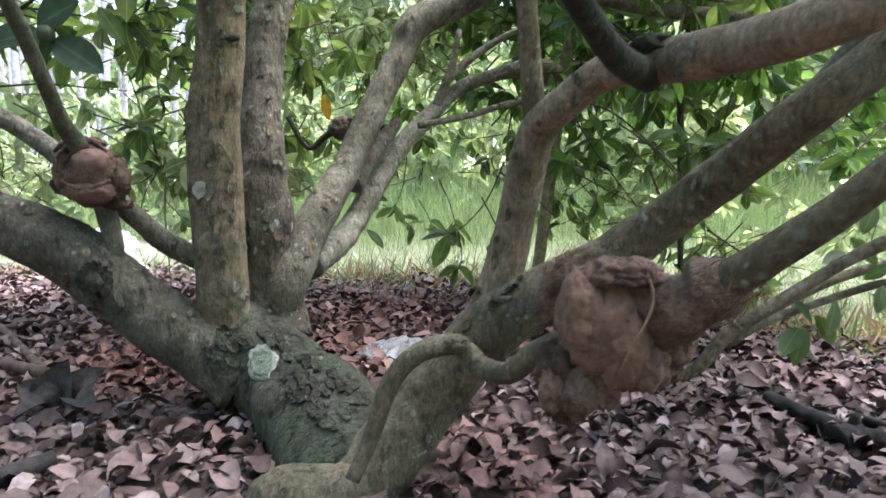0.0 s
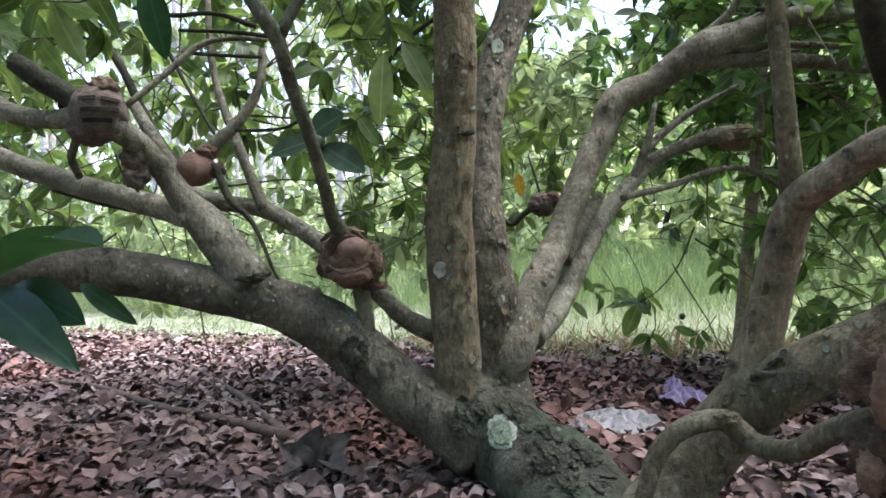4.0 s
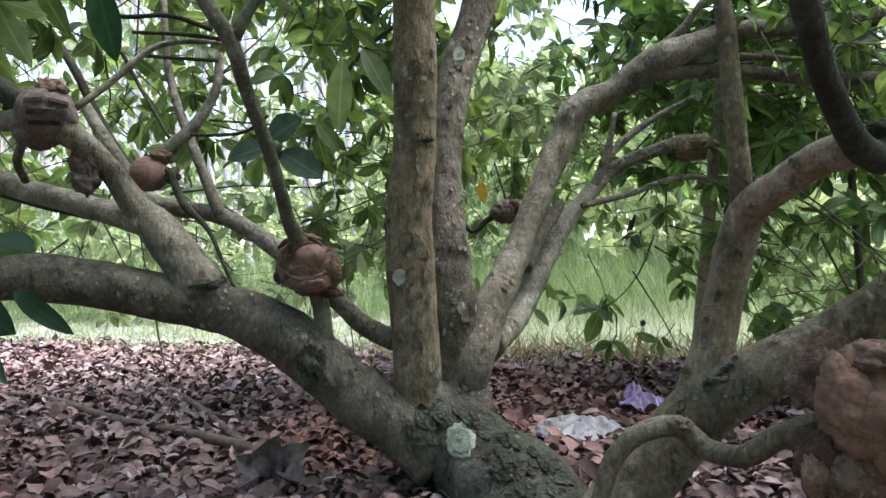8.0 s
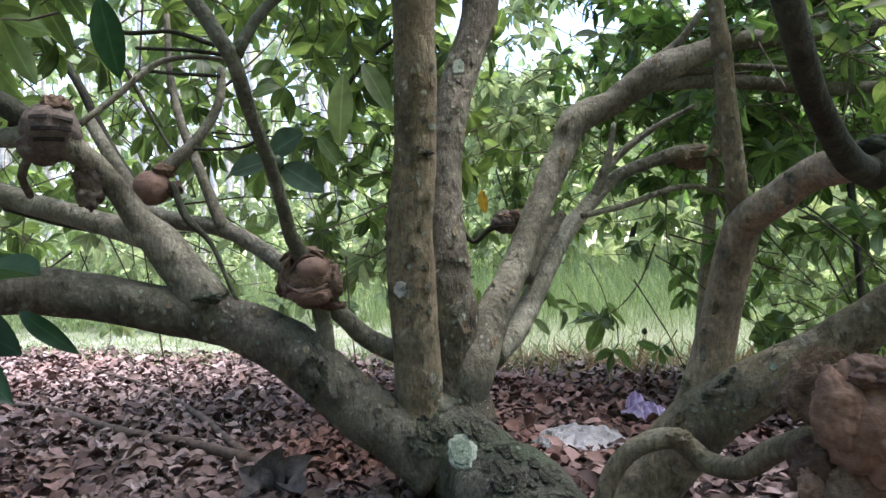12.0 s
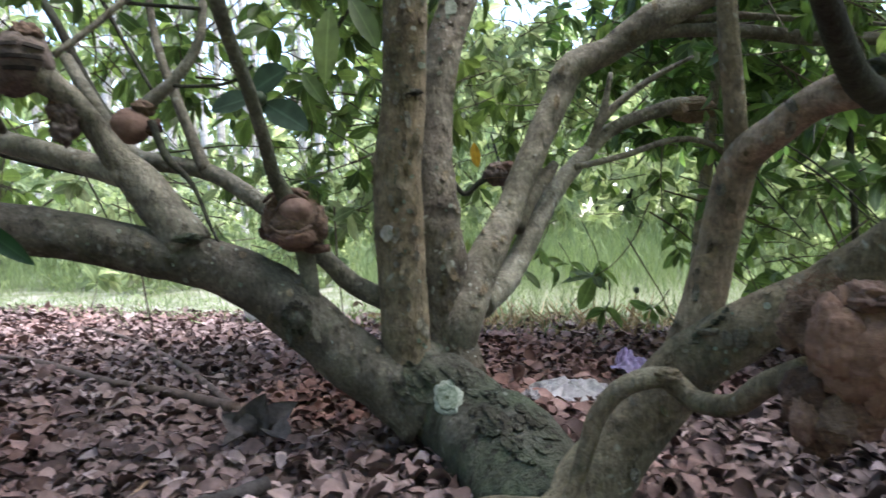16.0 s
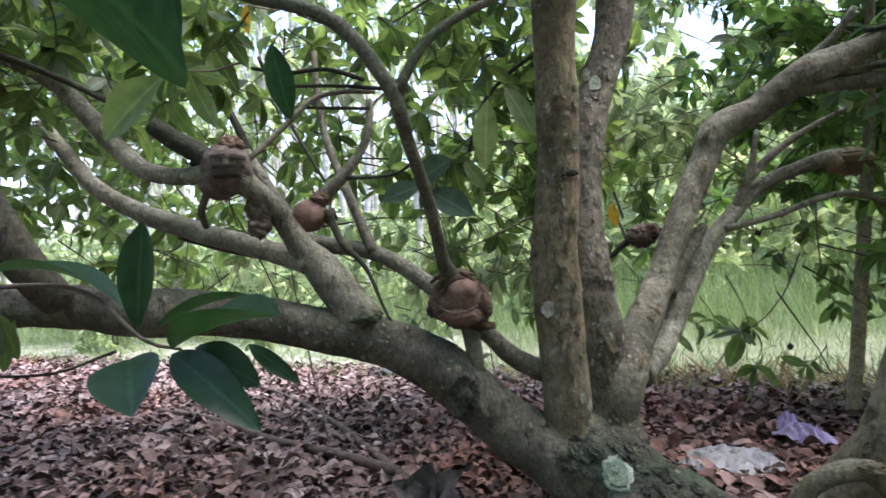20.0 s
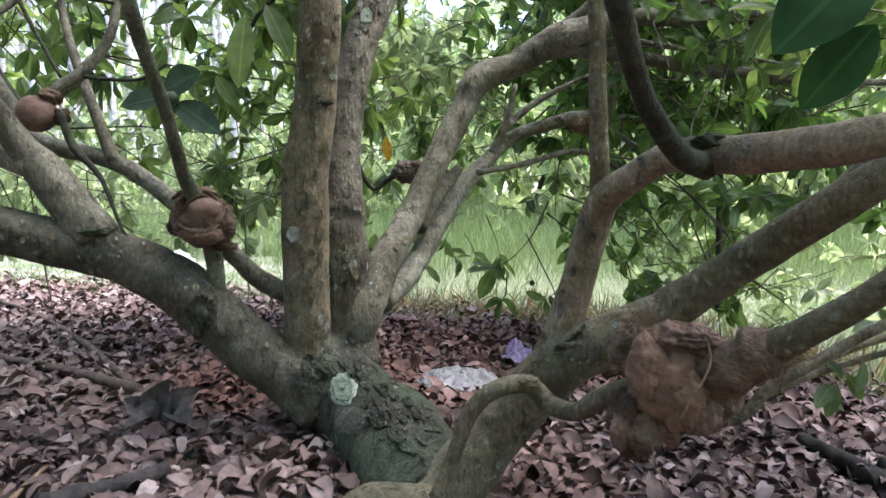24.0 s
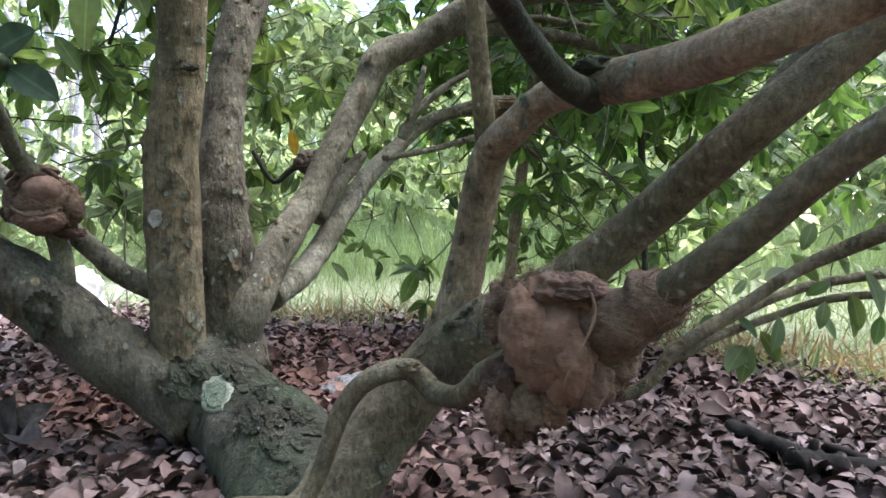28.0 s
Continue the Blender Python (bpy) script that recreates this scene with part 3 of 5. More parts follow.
def withered(seed):
    """One dry leaf: creased, cupped or rolled, some torn short."""
    r = random.Random(seed)
    v, f, u = leaf_shape(r.uniform(0.40, 0.64), r.uniform(-0.1, 0.35), r.uniform(-0.2, 0.22), twist=r.uniform(-0.8, 0.8), curl=r.uniform(0.8, 2.3))
    v = v.copy()
    for k in range(len(v)):
        v[k] += (r.uniform(-0.022, 0.022), r.uniform(-0.018, 0.018), r.uniform(-0.028, 0.028))
    if r.random() < 0.35:
        cut = v[:, 1] > 0.68
        v[cut, 1] = 0.68 + 0.12 * v[cut, 1]
        v[cut, 2] += r.uniform(-0.1, 0.12)
    return v, f, u

# ---- the ground ----


def ground_height(x, y):
    return 0.025 * noise.noise(Vector((x * 0.8, y * 0.8, 0))) + 0.012 * noise.noise(Vector((x * 2.6, y * 2.6, 3)))


xs = np.unique(np.concatenate([np.linspace(-5, 4, 91), np.geomspace(4, 900, 24), -np.geomspace(5, 900, 24)]))
ys = np.unique(np.concatenate([np.linspace(-3, 7, 101), np.geomspace(7, 900, 24), -np.geomspace(3, 900, 20)]))
gv = np.array([(x, y, ground_height(x, y) if abs(x) < 40 and abs(y) < 40 else 0) for y in ys for x in xs])
ga = (np.arange(len(ys) - 1)[:, None] * len(xs) + np.arange(len(xs) - 1)).ravel()
ground = new("ground", shell(gv, np.stack([ga, ga + 1, ga + 1 + len(xs), ga + len(xs)], 1), GROUND))
tagged(ground, "flat orchard floor of dark humus turning to grass beyond the crown", "ground", kind="structure")

# ---- the fruit tree ----
tree = thing("fruit_tree", "low many-stemmed fruit tree with grey mottled bark and dark glossy leaves", "tree", (-0.3, 1.3, 0))
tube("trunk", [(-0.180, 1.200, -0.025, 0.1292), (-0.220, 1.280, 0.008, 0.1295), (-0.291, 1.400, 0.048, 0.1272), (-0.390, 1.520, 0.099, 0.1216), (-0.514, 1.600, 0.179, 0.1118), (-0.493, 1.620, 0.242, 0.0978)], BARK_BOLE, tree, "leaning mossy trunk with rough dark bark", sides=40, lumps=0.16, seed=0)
tube("stem", [(-0.521, 1.550, 0.149, 0.0688), (-0.552, 1.550, 0.214, 0.0640), (-0.554, 1.555, 0.344, 0.0613), (-0.557, 1.555, 0.460, 0.0628), (-0.562, 1.560, 0.592, 0.0645), (-0.562, 1.565, 0.724, 0.0617), (-0.542, 1.570, 0.900, 0.0559), (-0.531, 1.570, 1.106, 0.0559), (-0.528, 1.570, 1.282, 0.0559), (-0.517, 1.560, 1.401, 0.0593), (-0.500, 1.560, 1.620, 0.0520), (-0.470, 1.570, 1.950, 0.0460), (-0.460, 1.580, 2.400, 0.0360)], BARK_STEM, tree, "upright tan-brown stem", sides=24, lumps=0.06, seed=1)
tube("stem", [(-0.444, 1.660, 0.164, 0.0842), (-0.470, 1.690, 0.257, 0.0827), (-0.481, 1.700, 0.396, 0.0786), (-0.492, 1.700, 0.538, 0.0740), (-0.503, 1.730, 0.697, 0.0608), (-0.507, 1.790, 0.865, 0.0529), (-0.493, 1.850, 1.059, 0.0545), (-0.464, 1.920, 1.212, 0.0563), (-0.402, 1.990, 1.425, 0.0597), (-0.366, 2.030, 1.684, 0.0634), (-0.300, 2.100, 2.100, 0.0500), (-0.200, 2.200, 2.600, 0.0350)], BARK_CRACK, tree, "darker stem, twisted, with flaking bark", sides=24, lumps=0.12, seed=2)
tube("limb", [(-0.478, 1.680, 0.174, 0.0466), (-0.452, 1.670, 0.246, 0.0539), (-0.422, 1.660, 0.324, 0.0565), (-0.392, 1.750, 0.436, 0.0528), (-0.352, 1.840, 0.526, 0.0484), (-0.308, 1.930, 0.623, 0.0435), (-0.284, 1.980, 0.695, 0.0427), (-0.206, 2.070, 0.879, 0.0443), (-0.153, 2.110, 0.992, 0.0449), (-0.122, 2.130, 1.069, 0.0508), (-0.065, 2.140, 1.104, 0.0489), (0.010, 2.150, 1.134, 0.0432), (0.160, 2.170, 1.229, 0.0524), (0.274, 2.200, 1.274, 0.0413), (0.423, 2.260, 1.329, 0.0343), (0.654, 2.320, 1.344, 0.0288), (1.000, 2.400, 1.390, 0.0200), (1.500, 2.500, 1.470, 0.0130), (1.900, 2.600, 1.500, 0.0060)], BARK, tree, "", sides=20, lumps=0.08, seed=3)
tube("branch", [(0.095, 2.170, 1.182, 0.0250), (0.248, 2.220, 1.195, 0.0222), (0.464, 2.300, 1.197, 0.0241), (0.714, 2.360, 1.166, 0.0243), (0.947, 2.420, 1.165, 0.0214), (1.250, 2.500, 1.150, 0.0172), (1.700, 2.600, 1.180, 0.0094)], BARK, tree, "", sides=14, lumps=0.06, seed=4)
tube("branch", [(0.188, 2.240, 1.240, 0.0208), (0.333, 2.280, 1.242, 0.0151), (0.419, 2.330, 1.264, 0.0130), (0.640, 2.400, 1.253, 0.0107), (1.000, 2.500, 1.230, 0.0072), (1.450, 2.600, 1.180, 0.0036)], BARK, tree, "", sides=12, lumps=0.06, seed=5)
tube("branch", [(0.181, 2.240, 1.280, 0.0251), (0.253, 2.220, 1.343, 0.0152), (0.316, 2.200, 1.424, 0.0112)], BARK, tree, "", sides=10, lumps=0.06, seed=6)
tube("limb", [(-0.389, 1.740, 0.358, 0.0461), (-0.320, 1.920, 0.417, 0.0381), (-0.243, 2.080, 0.566, 0.0353), (-0.171, 2.200, 0.696, 0.0331), (-0.077, 2.300, 0.806, 0.0283), (0.027, 2.380, 0.907, 0.0249), (0.188, 2.450, 0.972, 0.0253), (0.292, 2.470, 0.989, 0.0316), (0.416, 2.500, 0.953, 0.0148), (0.535, 2.550, 0.888, 0.0107)], BARK_LIGHT, tree, "", sides=18, lumps=0.1, seed=7)
tube("branch", [(-0.060, 2.310, 0.827, 0.0203), (-0.006, 2.310, 0.955, 0.0141), (0.025, 2.310, 1.094, 0.0081)], BARK_LIGHT, tree, "", sides=10, lumps=0.08, seed=8)
tube("branch", [(-0.027, 2.310, 0.916, 0.0162), (0.068, 2.350, 1.007, 0.0143), (0.183, 2.380, 1.085, 0.0113), (0.315, 2.400, 1.150, 0.0071)], BARK_LIGHT, tree, "", sides=10, lumps=0.08, seed=9)
tube("branch", [(-0.301, 1.980, 0.562, 0.0303), (-0.256, 2.050, 0.659, 0.0275), (-0.210, 2.120, 0.724, 0.0245), (-0.171, 2.150, 0.775, 0.0153)], BARK, tree, "", sides=14, lumps=0.14, seed=10)
tube("branch", [(-0.107, 2.120, 0.757, 0.0112), (0.046, 2.200, 0.792, 0.0105), (0.229, 2.300, 0.849, 0.0108), (0.361, 2.400, 0.841, 0.0102), (0.459, 2.500, 0.792, 0.0084)], BARK, tree, "", sides=8, lumps=0.06, seed=11)
tube("limb", [(-0.499, 1.550, 0.127, 0.1084), (-0.611, 1.530, 0.196, 0.0810), (-0.718, 1.500, 0.282, 0.0748), (-0.805, 1.480, 0.366, 0.0732), (-0.888, 1.450, 0.443, 0.0712), (-1.002, 1.410, 0.502, 0.0634), (-1.130, 1.370, 0.534, 0.0586), (-1.270, 1.310, 0.576, 0.0574), (-1.388, 1.250, 0.603, 0.0587), (-1.516, 1.120, 0.622, 0.0615), (-1.761, 1.050, 0.652, 0.0540), (-2.103, 1.000, 0.647, 0.0491)], BARK_LOW, tree, "thick low grey-brown limb", sides=28, lumps=0.07, seed=12)
tube("branch", [(-1.043, 1.390, 0.544, 0.0587), (-1.102, 1.380, 0.637, 0.0518), (-1.155, 1.360, 0.716, 0.0459), (-1.192, 1.340, 0.765, 0.0345), (-1.221, 1.310, 0.833, 0.0285), (-1.247, 1.260, 0.896, 0.0277), (-1.271, 1.220, 0.930, 0.0323), (-1.293, 1.180, 0.969, 0.0378)], BARK, tree, "", sides=18, lumps=0.08, seed=13)
tube("branch", [(-1.163, 1.350, 0.723, 0.0387), (-1.286, 1.380, 0.754, 0.0314), (-1.483, 1.420, 0.808, 0.0299), (-1.654, 1.460, 0.853, 0.0323), (-1.899, 1.500, 0.933, 0.0307), (-2.096, 1.520, 1.034, 0.0281), (-2.222, 1.540, 1.143, 0.0269), (-2.383, 1.560, 1.297, 0.0237)], BARK_LIGHT, tree, "", sides=16, lumps=0.08, seed=14)
tube("branch", [(-1.319, 1.180, 0.965, 0.0262), (-1.421, 1.180, 0.959, 0.0224), (-1.554, 1.190, 0.990, 0.0248), (-1.662, 1.200, 1.066, 0.0256), (-1.785, 1.220, 1.178, 0.0266), (-1.951, 1.250, 1.307, 0.0245), (-2.216, 1.280, 1.436, 0.0225), (-2.689, 1.300, 1.607, 0.0207)], BARK_LIGHT, tree, "", sides=14, lumps=0.08, seed=15)
tube("branch", [(-1.335, 1.180, 0.989, 0.0249), (-1.416, 1.160, 1.042, 0.0266), (-1.480, 1.140, 1.090, 0.0223)], BARK_DARK, tree, "", sides=12, lumps=0.1, seed=16)
tube("branch", [(-0.614, 1.600, 0.389, 0.0301), (-0.692, 1.580, 0.431, 0.0271), (-0.750, 1.550, 0.495, 0.0253), (-0.820, 1.500, 0.581, 0.0247), (-0.918, 1.500, 0.658, 0.0235), (-1.022, 1.520, 0.722, 0.0226), (-1.115, 1.540, 0.754, 0.0231), (-1.229, 1.560, 0.776, 0.0236), (-1.352, 1.600, 0.822, 0.0228), (-1.484, 1.620, 0.990, 0.0200), (-1.582, 1.660, 1.112, 0.0174)], BARK_LIGHT, tree, "", sides=14, lumps=0.08, seed=17)
tube("branch", [(-1.067, 1.520, 0.740, 0.0182), (-1.125, 1.550, 0.845, 0.0155), (-1.182, 1.580, 0.954, 0.0143), (-1.251, 1.620, 1.087, 0.0122), (-1.302, 1.660, 1.234, 0.0109), (-1.331, 1.700, 1.420, 0.0094)], BARK, tree, "", sides=10, lumps=0.06, seed=18)
tube("branch", [(-0.775, 1.480, 0.364, 0.0243), (-0.771, 1.470, 0.452, 0.0227), (-0.780, 1.455, 0.547, 0.0226), (-0.796, 1.420, 0.646, 0.0225), (-0.806, 1.370, 0.702, 0.0175), (-0.792, 1.290, 0.783, 0.0152), (-0.789, 1.220, 0.878, 0.0148), (-0.790, 1.150, 0.962, 0.0150), (-0.788, 1.090, 1.043, 0.0160), (-0.807, 1.070, 1.089, 0.0160), (-0.861, 1.060, 1.173, 0.0160), (-0.939, 1.050, 1.241, 0.0158), (-1.089, 1.040, 1.303, 0.0155), (-1.300, 1.030, 1.391, 0.0150), (-1.498, 1.020, 1.477, 0.0140)], BARK_OLIVE, tree, "", sides=14, lumps=0.06, seed=19)
tube("branch", [(-0.783, 1.090, 1.056, 0.0135), (-0.757, 1.100, 1.108, 0.0115), (-0.716, 1.120, 1.168, 0.0105), (-0.655, 1.160, 1.220, 0.0098), (-0.560, 1.220, 1.276, 0.0085), (-0.497, 1.280, 1.345, 0.0070)], BARK_OLIVE, tree, "", sides=10, lumps=0.05, seed=20)
tube("branch", [(-1.217, 1.460, 0.871, 0.0193), (-1.177, 1.460, 0.920, 0.0192), (-1.130, 1.470, 0.958, 0.0163), (-1.082, 1.490, 1.023, 0.0134), (-1.053, 1.500, 1.090, 0.0120), (-1.055, 1.520, 1.178, 0.0106)], BARK_LIGHT, tree, "", sides=12, lumps=0.05, seed=21)
tube("limb", [(-0.210, 1.130, -0.031, 0.0697), (-0.160, 1.160, 0.022, 0.0681), (-0.095, 1.200, 0.101, 0.0680), (-0.022, 1.230, 0.187, 0.0647), (0.072, 1.220, 0.299, 0.0596), (0.172, 1.190, 0.379, 0.0530), (0.277, 1.180, 0.436, 0.0455), (0.393, 1.120, 0.538, 0.0385), (0.459, 0.990, 0.631, 0.0350), (0.513, 0.900, 0.700, 0.0320), (0.594, 0.860, 0.776, 0.0310), (0.650, 0.800, 0.835, 0.0290)], BARK_LIMB, tree, "thick limb rising from the ground", sides=28, lumps=0.07, seed=22)
tube("limb", [(0.076, 1.250, 0.318, 0.0462), (0.099, 1.240, 0.400, 0.0404), (0.122, 1.220, 0.508, 0.0356), (0.141, 1.190, 0.611, 0.0346), (0.155, 1.160, 0.673, 0.0325), (0.191, 1.090, 0.713, 0.0284), (0.230, 1.040, 0.745, 0.0272), (0.268, 0.980, 0.754, 0.0300), (0.319, 0.910, 0.749, 0.0321), (0.379, 0.840, 0.754, 0.0318), (0.422, 0.750, 0.761, 0.0298), (0.515, 0.700, 0.794, 0.0261), (0.550, 0.660, 0.802, 0.0246)], BARK_RED, tree, "smooth reddish-brown forked limb", sides=22, lumps=0.05, seed=23)
tube("branch", [(0.152, 1.180, 0.673, 0.0220), (0.141, 1.140, 0.755, 0.0189), (0.129, 1.120, 0.868, 0.0173), (0.122, 1.110, 0.977, 0.0159), (0.117, 1.110, 1.032, 0.0147), (0.108, 1.110, 1.161, 0.0134), (0.100, 1.110, 1.450, 0.0125), (0.115, 1.130, 1.900, 0.0100), (0.090, 1.160, 2.300, 0.0080)], BARK_STEM, tree, "", sides=14, lumps=0.05, seed=24)
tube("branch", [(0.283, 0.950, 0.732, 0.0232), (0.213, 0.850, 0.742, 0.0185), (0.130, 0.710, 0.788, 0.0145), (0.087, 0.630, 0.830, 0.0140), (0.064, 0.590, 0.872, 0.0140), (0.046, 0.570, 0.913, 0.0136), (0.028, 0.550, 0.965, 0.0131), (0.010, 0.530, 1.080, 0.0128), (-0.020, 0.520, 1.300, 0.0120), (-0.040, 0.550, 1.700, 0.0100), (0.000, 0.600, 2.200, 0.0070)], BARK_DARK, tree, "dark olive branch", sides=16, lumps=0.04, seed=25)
tube("shoot", [(-0.165, 1.060, 0.081, 0.0131), (-0.136, 1.080, 0.142, 0.0144), (-0.100, 1.100, 0.241, 0.0169), (-0.052, 1.100, 0.292, 0.0180), (0.013, 1.100, 0.307, 0.0191), (0.052, 1.080, 0.275, 0.0189), (0.094, 1.000, 0.287, 0.0177), (0.126, 0.930, 0.338, 0.0177), (0.159, 0.870, 0.374, 0.0167)], BARK_LIMB, tree, "looping pale brown shoot", sides=14, lumps=0.05, seed=26)
tube("limb", [(0.235, 0.870, 0.403, 0.0273), (0.263, 0.820, 0.424, 0.0279), (0.292, 0.765, 0.451, 0.0262), (0.330, 0.710, 0.495, 0.0212), (0.384, 0.650, 0.558, 0.0185), (0.412, 0.620, 0.595, 0.0175), (0.438, 0.580, 0.627, 0.0178), (0.467, 0.530, 0.665, 0.0175)], BARK_LIMB, tree, "", sides=20, lumps=0.06, seed=27)
tube("branch", [(0.204, 0.900, 0.299, 0.0094), (0.278, 0.880, 0.316, 0.0092), (0.339, 0.880, 0.331, 0.0092), (0.381, 0.880, 0.381, 0.0099), (0.461, 0.880, 0.434, 0.0084), (0.533, 0.860, 0.489, 0.0089), (0.587, 0.840, 0.520, 0.0109), (0.644, 0.800, 0.556, 0.0118)], BARK_LIMB, tree, "", sides=10, lumps=0.05, seed=28)
tube("branch", [(0.377, 0.880, 0.366, 0.0077), (0.439, 0.900, 0.392, 0.0070), (0.536, 0.920, 0.420, 0.0060), (0.616, 0.920, 0.444, 0.0060), (0.706, 0.900, 0.454, 0.0059)], BARK_LIMB, tree, "", sides=8, lumps=0.05, seed=29)
tube("branch", [(0.407, 0.880, 0.396, 0.0069), (0.494, 0.900, 0.435, 0.0070), (0.591, 0.920, 0.464, 0.0072), (0.720, 0.920, 0.483, 0.0072)], BARK_LIMB, tree, "", sides=8, lumps=0.05, seed=30)
tube("branch", [(0.386, 1.120, 0.547, 0.0145), (0.513, 1.000, 0.685, 0.0172), (0.575, 0.960, 0.777, 0.0148), (0.607, 0.920, 0.822, 0.0118)], BARK, tree, "", sides=12, lumps=0.05, seed=31)
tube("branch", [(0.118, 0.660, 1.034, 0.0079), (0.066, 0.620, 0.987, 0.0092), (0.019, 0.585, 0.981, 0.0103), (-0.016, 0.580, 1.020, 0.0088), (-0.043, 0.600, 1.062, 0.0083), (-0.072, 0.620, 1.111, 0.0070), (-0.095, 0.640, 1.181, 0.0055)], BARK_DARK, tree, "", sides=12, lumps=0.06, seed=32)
tube("limb", [(-1.767, 0.750, 1.116, 0.0513), (-1.701, 0.780, 1.007, 0.0511), (-1.661, 0.840, 0.863, 0.0470), (-1.647, 0.920, 0.741, 0.0449), (-1.660, 1.000, 0.667, 0.0427)], BARK_LOW, tree, "", sides=20, lumps=0.06, seed=33)
FAR_STEM = [(0.353, 2.800, 0.120, 0.0261), (0.379, 2.800, 0.310, 0.0261), (0.419, 2.800, 0.641, 0.0260), (0.452, 2.800, 0.923, 0.0236), (0.479, 2.800, 1.157, 0.0212), (0.503, 2.800, 1.486, 0.0188)]
tube("knob", [(-0.33, 1.16, -0.03, 0.060), (-0.295, 1.13, 0.008, 0.066), (-0.25, 1.12, 0.016, 0.062), (-0.20, 1.125, 0.02, 0.058), (-0.16, 1.15, 0.04, 0.05)], BARK_LIMB, tree, "swollen sawn-off knob at the foot", sides=20, lumps=0.12, seed=50)
BRANCHLETS = [
    ([(-1.314, 1.300, 1.006, 0.0082), (-1.256, 1.360, 1.084, 0.0085), (-1.185, 1.420, 1.174, 0.0080), (-1.101, 1.440, 1.190, 0.0065), (-0.999, 1.440, 1.174, 0.0057)], BARK),
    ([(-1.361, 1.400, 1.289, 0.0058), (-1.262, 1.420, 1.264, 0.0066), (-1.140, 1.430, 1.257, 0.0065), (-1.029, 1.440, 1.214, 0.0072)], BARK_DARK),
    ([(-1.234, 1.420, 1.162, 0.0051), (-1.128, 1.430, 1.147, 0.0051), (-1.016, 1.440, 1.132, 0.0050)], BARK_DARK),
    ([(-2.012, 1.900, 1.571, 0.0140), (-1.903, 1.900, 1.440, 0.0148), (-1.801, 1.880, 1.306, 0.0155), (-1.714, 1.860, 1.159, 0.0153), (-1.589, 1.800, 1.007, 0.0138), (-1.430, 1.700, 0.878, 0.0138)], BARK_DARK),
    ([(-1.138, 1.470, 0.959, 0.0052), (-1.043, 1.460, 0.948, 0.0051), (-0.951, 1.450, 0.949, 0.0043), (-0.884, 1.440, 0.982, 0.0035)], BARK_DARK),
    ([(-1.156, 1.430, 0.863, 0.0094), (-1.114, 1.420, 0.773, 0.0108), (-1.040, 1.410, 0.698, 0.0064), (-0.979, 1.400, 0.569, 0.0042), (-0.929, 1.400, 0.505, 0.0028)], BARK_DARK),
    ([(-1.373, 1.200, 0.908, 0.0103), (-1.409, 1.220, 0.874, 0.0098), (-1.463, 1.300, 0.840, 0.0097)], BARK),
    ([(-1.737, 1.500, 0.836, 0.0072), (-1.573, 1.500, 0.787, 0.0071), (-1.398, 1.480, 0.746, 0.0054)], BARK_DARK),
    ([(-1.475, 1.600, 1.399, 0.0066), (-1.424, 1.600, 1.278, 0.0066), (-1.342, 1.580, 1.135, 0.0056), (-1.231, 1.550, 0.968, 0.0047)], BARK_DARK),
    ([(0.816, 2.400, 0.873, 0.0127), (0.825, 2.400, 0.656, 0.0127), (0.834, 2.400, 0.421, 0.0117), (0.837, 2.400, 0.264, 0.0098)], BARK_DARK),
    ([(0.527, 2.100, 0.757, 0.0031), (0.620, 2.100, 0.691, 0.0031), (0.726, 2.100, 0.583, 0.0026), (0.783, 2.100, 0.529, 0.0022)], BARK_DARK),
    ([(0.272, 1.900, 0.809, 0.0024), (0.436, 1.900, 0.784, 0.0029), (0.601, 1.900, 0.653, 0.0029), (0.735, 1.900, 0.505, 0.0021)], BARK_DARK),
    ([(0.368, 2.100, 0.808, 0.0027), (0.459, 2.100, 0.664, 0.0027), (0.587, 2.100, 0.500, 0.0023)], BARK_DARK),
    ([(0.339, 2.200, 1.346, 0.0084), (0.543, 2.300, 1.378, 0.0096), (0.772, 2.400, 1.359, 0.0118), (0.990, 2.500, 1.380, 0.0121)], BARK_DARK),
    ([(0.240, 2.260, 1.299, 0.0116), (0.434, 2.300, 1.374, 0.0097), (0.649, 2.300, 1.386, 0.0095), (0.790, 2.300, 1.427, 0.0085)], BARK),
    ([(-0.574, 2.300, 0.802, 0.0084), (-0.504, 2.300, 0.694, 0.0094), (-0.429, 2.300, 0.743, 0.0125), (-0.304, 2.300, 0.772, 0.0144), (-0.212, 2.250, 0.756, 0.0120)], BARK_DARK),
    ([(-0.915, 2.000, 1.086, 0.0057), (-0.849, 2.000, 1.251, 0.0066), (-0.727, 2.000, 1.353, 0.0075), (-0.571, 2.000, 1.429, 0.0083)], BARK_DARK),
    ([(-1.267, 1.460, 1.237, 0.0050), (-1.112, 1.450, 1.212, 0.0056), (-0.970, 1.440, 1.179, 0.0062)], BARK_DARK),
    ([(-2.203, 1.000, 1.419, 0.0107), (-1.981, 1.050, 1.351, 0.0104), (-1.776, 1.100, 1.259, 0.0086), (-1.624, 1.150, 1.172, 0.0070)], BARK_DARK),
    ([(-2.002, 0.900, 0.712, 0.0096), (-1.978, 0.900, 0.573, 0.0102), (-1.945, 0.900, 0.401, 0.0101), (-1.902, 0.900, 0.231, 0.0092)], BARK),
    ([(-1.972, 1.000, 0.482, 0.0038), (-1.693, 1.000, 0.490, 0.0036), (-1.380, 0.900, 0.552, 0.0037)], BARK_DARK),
]
for k, (pts, mat) in enumerate(BRANCHLETS):
    tube("branchlet", pts, mat, tree, "", step=0.02, sides=8, lumps=0.06, seed=70 + k)

